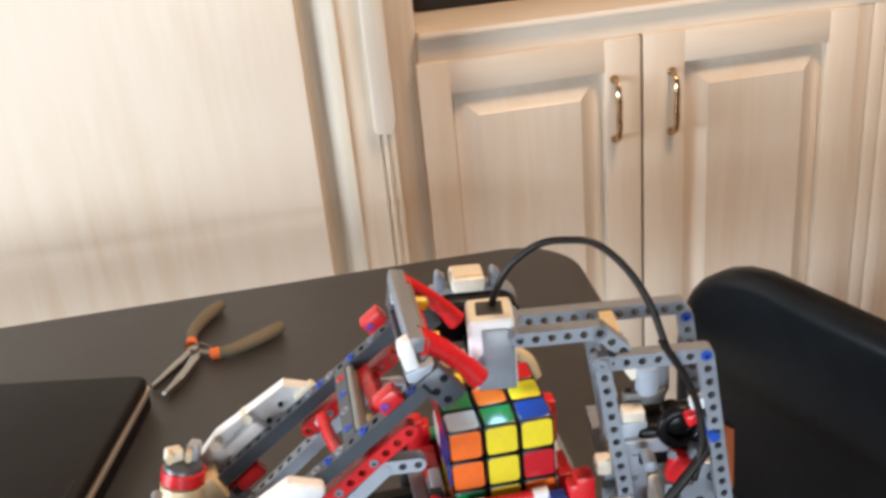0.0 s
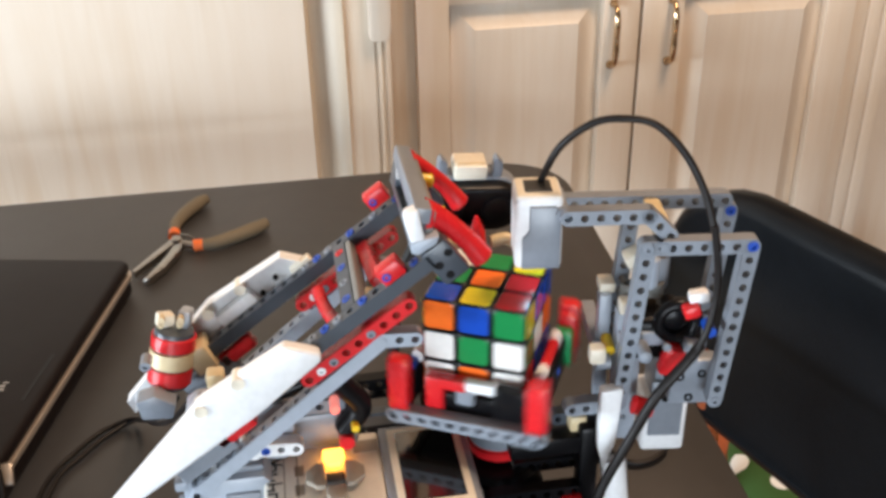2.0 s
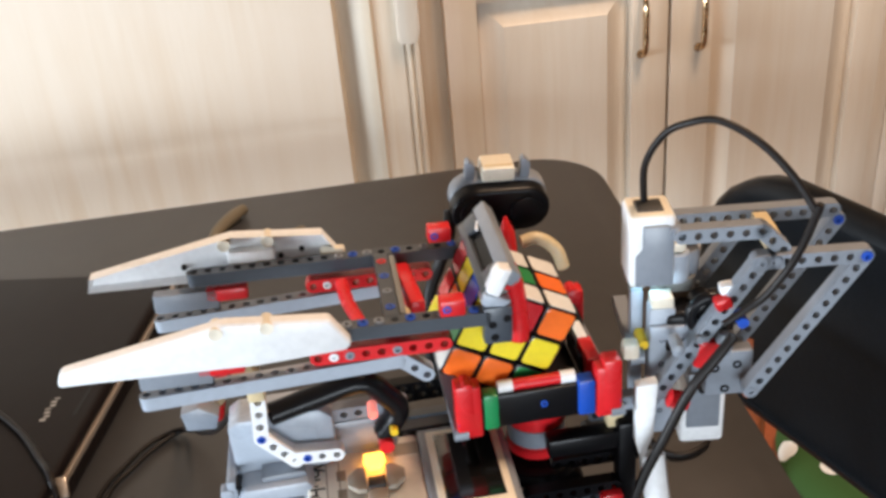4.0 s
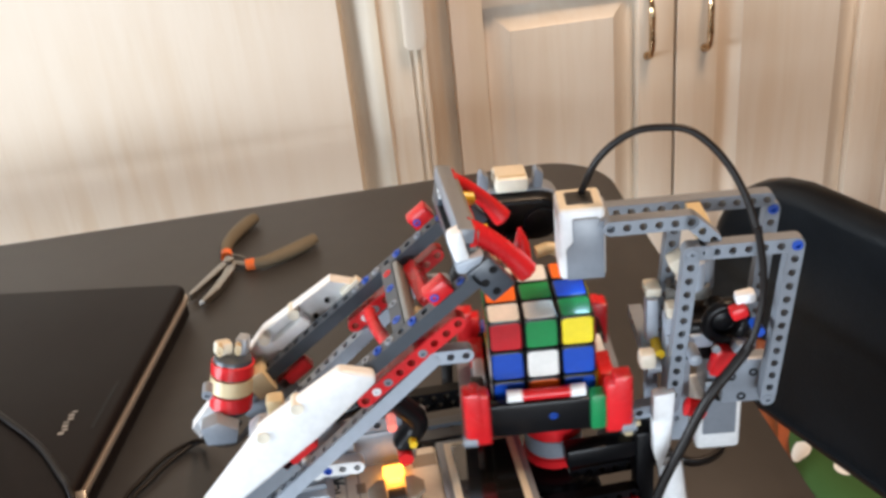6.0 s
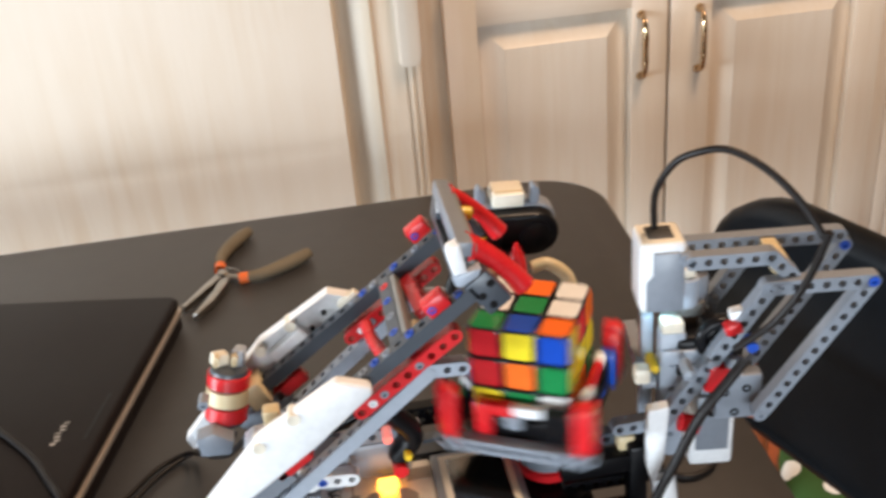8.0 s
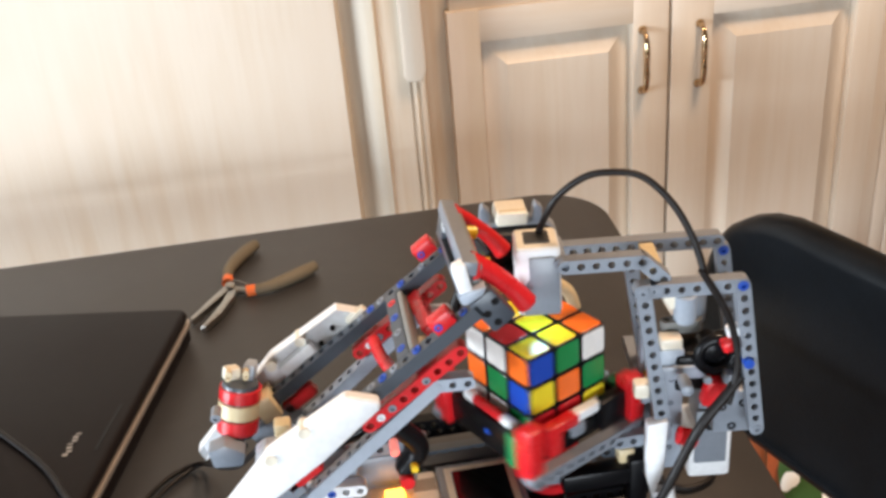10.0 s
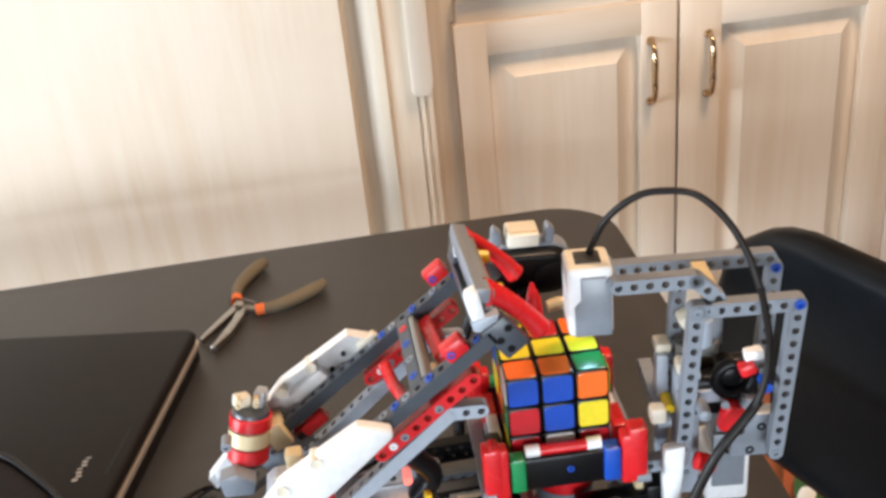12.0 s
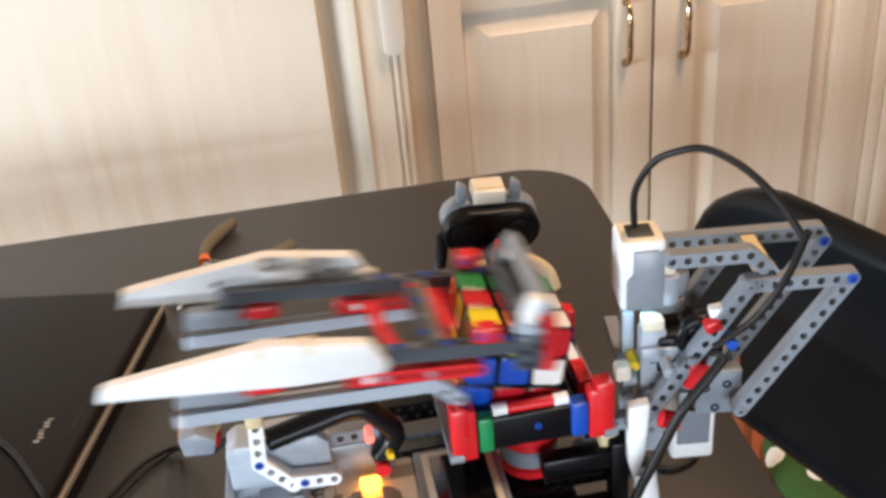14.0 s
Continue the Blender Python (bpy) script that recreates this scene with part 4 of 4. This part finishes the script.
# tilter, in its level space: u along the arm, origin at the pin of the near arm's tip
def build_tilter():
    t = part("tilter", beam(20, DGREY), robot, mm(-42, -36, 266, 0, -36, 0) @ mm(-144, 0, 0, 90, 0, 0), "tilting arm of grey beams with white panels")
    inv = mm(-144, 0, 0, 90, 0, 0).inverted()
    s = lambda name, data, m_, label="": part(name, data, t, inv @ m_, label)
    for side in (-1, 1):
        y = 0 if side < 0 else 72
        if side > 0:
            s("arm_beam", beam(20, DGREY), mm(-144, y, 0, 90, 0, 0))
        for i, m_ in ((18, BLUE), (16, LGREY), (14, BLUE), (12, LGREY), (11, BLUE), (10, LGREY)):
            s("pin", pin(m_, 9.4, 2.7), mm(-144 + 8 * i, y, 0, 90, 0, 0))
        s("red_beam", beam(9, RED), mm(-80, y, -12))
        for i in (1, 2, 5):
            s("pin", pin(LGREY if i != 1 else WHITE, 8.6, 2.4), mm(-80 + 8 * i, y, -12))
        s("grey_bar", beam(17, PALE), mm(-166, y, -27, 0, -3.4, 0) @ mm(0, 0, 0, 90, 0, 0))
        s("bent_end", beam(3, PALE), mm(-38, y, -19.4, 0, 40, 0))
        # white wing panel with two pins on its crest
        wing = [(-203, -5), (-201, 3), (-122, 20), (-72, 16), (-62, 1), (-65, -3), (-108, -6)]
        y0, y1 = (-13, -4.5) if side < 0 else (4.5, 13)
        shell = prism(wing, y + y0, y + y1, WHITE, 2.2, "wing_panel", 3)
        if side > 0:
            # the hollow inner side of the far wing
            bm = bmesh.new()
            a_ = [bm.verts.new(Vector((p_, y + y1, q_)) * MM) for p_, q_ in wing]
            f_ = bm.faces.new(a_)
            r_ = bmesh.ops.extrude_face_region(bm, geom=[f_])
            front = [g for g in r_["geom"] if isinstance(g, bmesh.types.BMFace)][0]
            for v_ in front.verts:
                v_.co.y = (y + y0) * MM
            bmesh.ops.recalc_face_normals(bm, faces=bm.faces)
            bmesh.ops.inset_region(bm, faces=[front], thickness=2.6 * MM, depth=-6 * MM)
            shell = from_bm(bm, "wing_panel", WHITE, angle=25)
        w = s("wing_panel", shell, mm(0, 0, 0), "white wing panel")
        if side > 0:
            # black plugs paint the dark of the wing's holes
            for u, v in ((-84, 6), (-96, 3), (-118, 4), (-150, 2)):
                s("wing_hole_plug", pin(BLACK, 2.4, 1.6), mm(u, y + 10.2, v))
            s("wing_block", rbox(26, 7, 16, WHITE, 1.5, 2, "wing_block"), mm(-112, y + 7, 3))
            s("wing_block", rbox(14, 6, 9, CREAM, 1.5, 2, "wing_block"), mm(-67, y + 7, 2))
        for u in (-102, -126):
            part("wing_pin", lathe([(2.2, -4.7), (3.4, -5.0), (3.4, 5.0), (2.2, 4.7)], CREAM, 14, "wing_pin", "y"), t, inv @ mm(u, y + (y0 + y1) / 2, 15.5))
        s("mount", rbox(36, 8, 12, LGREY, 1.5, 2, "mount"), mm(-150, y, -13))
        s("red_stop", rbox(24, 8, 8, RED, 1.5, 2, "red_stop"), mm(-128, y, -11))
        s("tip_block", rbox(15, 8, 22, DGREY, 1.5, 2, "tip_block"), mm(12, y, -5))
        # flat black discs stand in for the shade inside the block's holes
        for du, dv in ((9, -4), (10, -11.5), (16.5, -1)):
            s("hole", lathe([(2.2, -4.08), (2.2, 4.08)], BLACK, 12, "hole", "y"), mm(du, y, dv))
        s("red_block", rbox(13, 9, 9, RED, 1.0, 2, "red_block"), mm(-11 if side < 0 else -7, y, 8.5 if side < 0 else 12))
        s("pin", pin(BLUE, 10, 2.2), mm(-14 if side < 0 else -10, y, 8.5 if side < 0 else 12))
        yp = y + 9 if side < 0 else y - 1
        s("knuckle", rbox(10, 13, 11, RED, 2.0, 2, "knuckle"), mm(18, yp - 2, 18, 0, 40, 0))
        s("prong", tube([(18, yp, 21), (22, yp, 10), (25, yp, -8), (25, yp, -22)], 5, RED, 8, "prong", radii=[6.4, 5.8, 5.4, 6.2] if side < 0 else [5.0, 4.6, 4.6, 5.8]), mm(0, 0, 0), "red prong that hooks the cube")
    # crossbars
    s("crossbar", beam(9, DGREY), mm(-41, 4, 0, 0, 0, 90))
    # thin plate coloured as the crossbar's shaded right face
    s("crossbar", rbox(3.4, 62, 9, MGREY, 0.8, 2, "crossbar"), mm(-35, 36, -0.5))
    s("red_brace", rbox(8, 44, 12, RED, 1.4, 2, "red_brace"), mm(-28, 44, -7, 0, 0, 6))
    s("red_strut", tube([(-64, 58, -5), (-62, 40, -7), (-57, 20, -8), (-53, 8, -8)], 3.8, RED, 8, "red_strut", flat=0.8), mm(0, 0, 0))
    s("tan_pin", lathe([(4, -8), (4.4, -6), (4.4, 6), (4, 8)], TAN, 12, "tan_pin", "y"), mm(-34, 15, -7))
    for i, m_ in ((1, BLUE), (3, LGREY), (5, BLUE), (7, RED)):
        s("pin", pin(m_, 9, 2.6), mm(-41, 4 + 8 * i, 0, 90, 0, 0))
    # head frame over the cube, upright across the arm: a grey bar over a dark hollow plate
    hd = mm(14, 36, 17.6, 0, 48, 0)
    # the bar's lighter grey stands in for sheen on its top face
    s("head_bar", rbox(8.4, 78, 8, LGREY, 0.9, 2, "head_bar"), hd @ mm(0, 0, 6.5))
    s("head_plate", rbox(7, 76, 4.5, DGREY, 0.9, 2, "head_plate"), hd @ mm(-0.4, 0, -8.2))
    for dy in (-29, 29):
        s("head_plate", rbox(7, 17, 9, DGREY, 0.9, 2, "head_plate"), hd @ mm(-0.4, dy, -2))
    s("head_core", rbox(3, 42, 9, BLACK, 0.4, 1, "head_core"), hd @ mm(0.6, 0, -2))
    s("white_tick", rbox(1.6, 8, 1.6, WHITE, 0.3, 1, "white_tick"), hd @ mm(-3.2, 22, 1.2, 20, 0, 0))
    # plate coloured as the head's right face in shade and warm light
    s("head_shade_face", rbox(4, 70, 15, MGREY, 0.9, 2, "head_shade_face"), hd @ mm(5.4, 0, 0))
    s("red_head", rbox(5, 26, 7, RED, 1.2, 2, "red_head"), hd @ mm(9, 2, -3))
    for dy in (-20, 18):
        s("yellow_pin", lathe([(3.6, -6), (3.6, 5), (1.5, 6)], YELLOW, 12, "yellow_pin", "x"), hd @ mm(9.5, dy, 0.5))
    s("white_corner", prism([(6, 15), (12.5, 12), (19.5, 27), (13, 28.5), (10.5, 26)], -5, 4, WHITE, 1.2, "white_corner"), mm(0, 0, 0))
    s("corner_bend", prism([(5, 15), (12.5, 12.4), (19, 9), (15, 6.5), (5, 7.5), (3, 10)], -5, 5, PALE, 1.0, "corner_bend"), mm(0, 0, 0))
    return t


TILTER = build_tilter()
TILT_FIX = mm(-144, 0, 0, 90, 0, 0)

# ---------------------------------------------------------------- the cube
FACES = {  # seen from outside while the first face is in front
    "front": "RYBROGYGW", "left": "RGYBWBBOB", "back": "GGGRRWYOW", "right": "YROYYYOOG", "top": "WOWWGWGBO", "bottom": "RRBWBBRYO",
}


def build_cube():
    c = thing("puzzle_cube", "scrambled six-colour puzzle cube with black body", "cube", (0, 0, 945.5))
    piece = rbox(18.8, 18.8, 18.8, BLACK, 1.6, 2, "piece")
    pieces = {}
    for i in (-1, 0, 1):
        for j in (-1, 0, 1):
            for k in (-1, 0, 1):
                pieces[i, j, k] = part("piece", piece, c, mm(19 * i, 19 * j, 19 * k))
    # one rounded sticker shape, shared per colour
    q, r = 8.1, 2.0
    out = [(sx * (q - r) + r * math.cos(radians(a)), sy * (q - r) + r * math.sin(radians(a))) for sx, sy, a0 in ((1, 1, 0), (-1, 1, 90), (-1, -1, 180), (1, -1, 270)) for a in (a0, a0 + 30, a0 + 60, a0 + 90)]
    n = len(out)
    meshes = {}
    for key, m_ in STICK.items():
        verts = [(x, y, -0.4) for x, y in out] + [(x, y, 0.15) for x, y in out] + [(x * 0.96, y * 0.96, 0.3) for x, y in out]
        faces = [(a, (a + 1) % n, n + (a + 1) % n, n + a) for a in range(n)] + [(n + a, n + (a + 1) % n, 2 * n + (a + 1) % n, 2 * n + a) for a in range(n)] + [tuple(range(2 * n, 3 * n))]
        meshes[key] = mesh_of("sticker", verts, faces, m_)
    turn = {"front": pose(0, 0, 0, 90, 0, 0), "right": pose(0, 0, 0, 90, 0, 90), "back": pose(0, 0, 0, 90, 0, 180), "left": pose(0, 0, 0, 90, 0, 270),
            "top": pose(0, 0, 0), "bottom": pose(0, 0, 0, 180, 0, 0)}
    for face, letters in FACES.items():
        for i, ch in enumerate(letters):
            col, row = i % 3 - 1, 1 - i // 3
            m_ = mm(19 * col, -19 * row, -28.35, 180, 0, 0) if face == "bottom" else turn[face] @ mm(19 * col, 19 * row, 28.35)
            home = tuple(round(v / 0.019) for v in m_.translation)
            pc = pieces[tuple(max(-1, min(1, h)) for h in home)]
            part("sticker", meshes[ch], pc, pc.matrix_basis.inverted() @ m_)
    return c


CUBE = build_cube()

# ---------------------------------------------------------------- what moves
# seconds and turn of the table, in degrees; the first state of the cube lies a quarter turn before the cradle
TURNS = [(0.0, -90), (0.1, -88), (0.2, -67), (0.3, -46), (0.4, -41), (0.5, -37), (0.6, -8), (0.7, 1), (0.8, 2), (0.9, 22), (1.0, 42), (1.2, 46), (1.3, 70), (1.4, 88), (1.65, 90), (1.75, 122), (1.85, 134), (1.95, 140),
         (2.05, 159), (2.2, 180), (2.3, 196), (2.4, 216), (2.5, 225), (2.6, 228), (2.7, 242), (2.85, 268), (3.0, 270), (4.75, 270), (4.8, 274), (4.9, 302), (5.0, 318), (5.2, 322), (5.3, 344), (5.4, 356),
         (5.5, 361), (5.6, 386), (5.7, 404), (5.85, 408), (5.95, 430), (6.05, 446), (6.2, 450), (6.3, 474), (6.4, 494), (6.5, 498.5), (6.65, 500), (6.75, 520), (6.85, 537), (7.0, 540), (7.1, 556), (7.2, 578), (7.35, 588), (7.45, 610),
         (7.55, 628), (7.8, 630), (7.9, 658), (8.0, 692), (8.1, 718), (8.2, 720), (9.8, 720), (10.1, 765), (10.25, 790), (10.35, 806), (10.5, 810), (10.6, 832), (10.7, 848), (10.9, 853), (11.0, 860), (11.1, 888), (11.3, 900),
         (11.4, 928), (11.5, 942), (11.7, 945), (11.8, 966), (11.9, 984), (12.05, 990), (12.2, 1016), (12.3, 1034), (12.4, 1038), (12.5, 1049), (12.6, 1071), (12.75, 1080), (12.82, 1079), (12.9, 1062), (13.0, 1020), (13.1, 996),
         (13.2, 990), (14.0, 990)]
# seconds, and the near arm's tip pin: x, z, slope
REST = (-42, 266, 36)
TILTS = [(0.0, *REST), (3.15, *REST), (3.25, -30, 258, 26), (3.35, 0, 240, 10), (3.45, 13, 227, -2), (3.6, 13, 227, -2), (3.7, 0, 230, -3), (3.8, -31, 238, -2), (4.0, -31, 238, -2), (4.1, -11, 229, -4), (4.2, 21, 221, -3.5),
         (4.3, 0, 240, 10), (4.45, *REST), (8.12, *REST), (8.2, -30, 258, 27), (8.3, 0, 240, 10), (8.4, 13, 227, -2), (8.6, 13, 227, -2), (8.7, -31, 238, -2), (8.9, -31, 238, -2), (9.0, -11, 229, -4), (9.15, 21, 221, -3.5), (9.3, 0, 240, 10),
         (9.5, *REST), (13.15, *REST), (13.2, -36, 262, 32), (13.3, 2, 242, 12), (13.4, 13, 227, -2), (13.5, 13, 227, -2), (13.6, -6, 231, -3), (13.7, -31, 238, -2), (13.9, -31, 238, -2), (14.0, -11, 233, -5)]
# seconds and lean of the sensor's links, degrees to the right
LEANS = [(0.0, -7.5), (0.1, -7), (0.2, -1), (0.3, 4.5), (0.5, 5.6), (0.75, 6.2), (1.0, 6.4), (1.5, 6.6), (2.0, 5.0), (2.5, 7.2), (2.8, 7), (3.0, 8), (3.15, 33), (4.4, 33), (4.6, -7), (4.78, -7), (4.9, 2), (5.0, 6.8), (5.5, 5.3),
         (6.0, 5.3), (6.5, 7.4), (7.0, 6.3), (7.5, 5.6), (7.72, 5.6), (7.8, 20), (7.9, 30), (8.0, 33), (9.5, 33), (9.8, -8), (10.0, -8), (10.2, 5), (10.5, 4.9), (11.0, 4), (11.5, 5.8), (12.0, 4.0), (12.5, 4.6), (12.8, 5), (12.9, 26), (13.0, 32), (13.1, 33), (14.0, 33)]
# tips of the cube: seconds and angle; its centre shifts while it rolls over its lower edge
TIPS = [[(3.6, 0), (3.7, 24), (3.8, 61), (4.0, 62), (4.1, 78), (4.2, 90)], [(8.6, 0), (8.7, 60), (8.9, 62), (9.0, 78), (9.15, 90)], [(13.5, 0), (13.6, 22), (13.7, 61), (13.9, 62), (14.0, 78)]]
FIRST = Matrix(((0, 0, -1, 0), (1, 0, 0, 0), (0, -1, 0, 0), (0, 0, 0, 1)))
TIP = Matrix.Rotation(radians(-90), 4, "Y")


def motions():
    at = lambda t: np.interp(t, [a for a, _ in TURNS], [b for _, b in TURNS])
    walk(CRADLE, [(t, mm(0, 0, 168, 0, 0, a)) for t, a in TURNS])
    walk(TILTER, [(t, mm(x, -36, z, 0, -a, 0) @ TILT_FIX) for t, x, z, a in TILTS])
    walk(HUB, [(t, mm(-175 - 8 * (36 - a) / 38, 30, 186 - 16 * (36 - a) / 38, -8, 13, 0)) for t, x, z, a in TILTS])
    for lk, x, y in LINKS:
        walk(lk, [(t, mm(x, y, 170) @ mm(0, 0, 0, 0, 0, YAW) @ mm(0, 0, 0, 0, a - 90, 0)) for t, a in LEANS])
    c, s = math.cos(radians(YAW)), math.sin(radians(YAW))
    walk(ARM, [(t, mm(69 + 96 * math.sin(radians(a)) * c, -36 + 96 * math.sin(radians(a)) * s, 170 + 96 * math.cos(radians(a)), 0, 0, YAW)) for t, a in LEANS])
    # leaning over, the arm pushes the loop of cable up
    rise = lambda a: mm(*LOOP[0], 0, 0, -16 * max(0.0, a - 8) / 25) @ mm(0, 0, 0, 0, -21 * max(0.0, a - 8) / 25, 0)
    walk(COIL, [(t, rise(a)) for t, a in LEANS])
    falls = []
    for t, a in LEANS:
        m = mm(69 + 96 * math.sin(radians(a)) * c, -36 + 96 * math.sin(radians(a)) * s, 170 + 96 * math.cos(radians(a)), 0, 0, YAW)
        e = m @ rise(a) @ ((LOOP[-1] - LOOP[0]) * MM) / MM
        falls.append((t, mm(*e, math.degrees(math.atan2(-53 - e.y, e.z - 214)), math.degrees(math.atan2(e.x - 100, e.z - 212)), 0)))
    walk(SWAY, falls)
    # the cube turns with the cradle and is tipped three times
    rows, state, k = [], None, 0
    times = sorted({t for t, _ in TURNS} | {t for tip in TIPS for t, _ in tip})
    base = Matrix.Rotation(radians(-90), 4, "Z") @ FIRST
    for t in times:
        tip = next((q for q in TIPS if q[0][0] <= t <= q[-1][0]), None)
        for i, q in enumerate(TIPS):
            if t > q[-1][0] and k == i:
                # the finished tip, seen from the cradle
                turn_ = Matrix.Rotation(radians(at(q[0][0])), 4, "Z")
                base = turn_.inverted() @ TIP @ turn_ @ base
                k = i + 1
        turn_ = Matrix.Rotation(radians(at(t)), 4, "Z")
        a = np.interp(t, [p for p, _ in tip], [p for _, p in tip]) if tip else 0.0
        w = abs(math.sin(radians(2 * a)))
        rows.append((t, mm(-15 * w, 0, 945.5 + 8 * w) @ Matrix.Rotation(radians(-a), 4, "Y") @ turn_ @ base))
    walk(CUBE, rows)


motions()
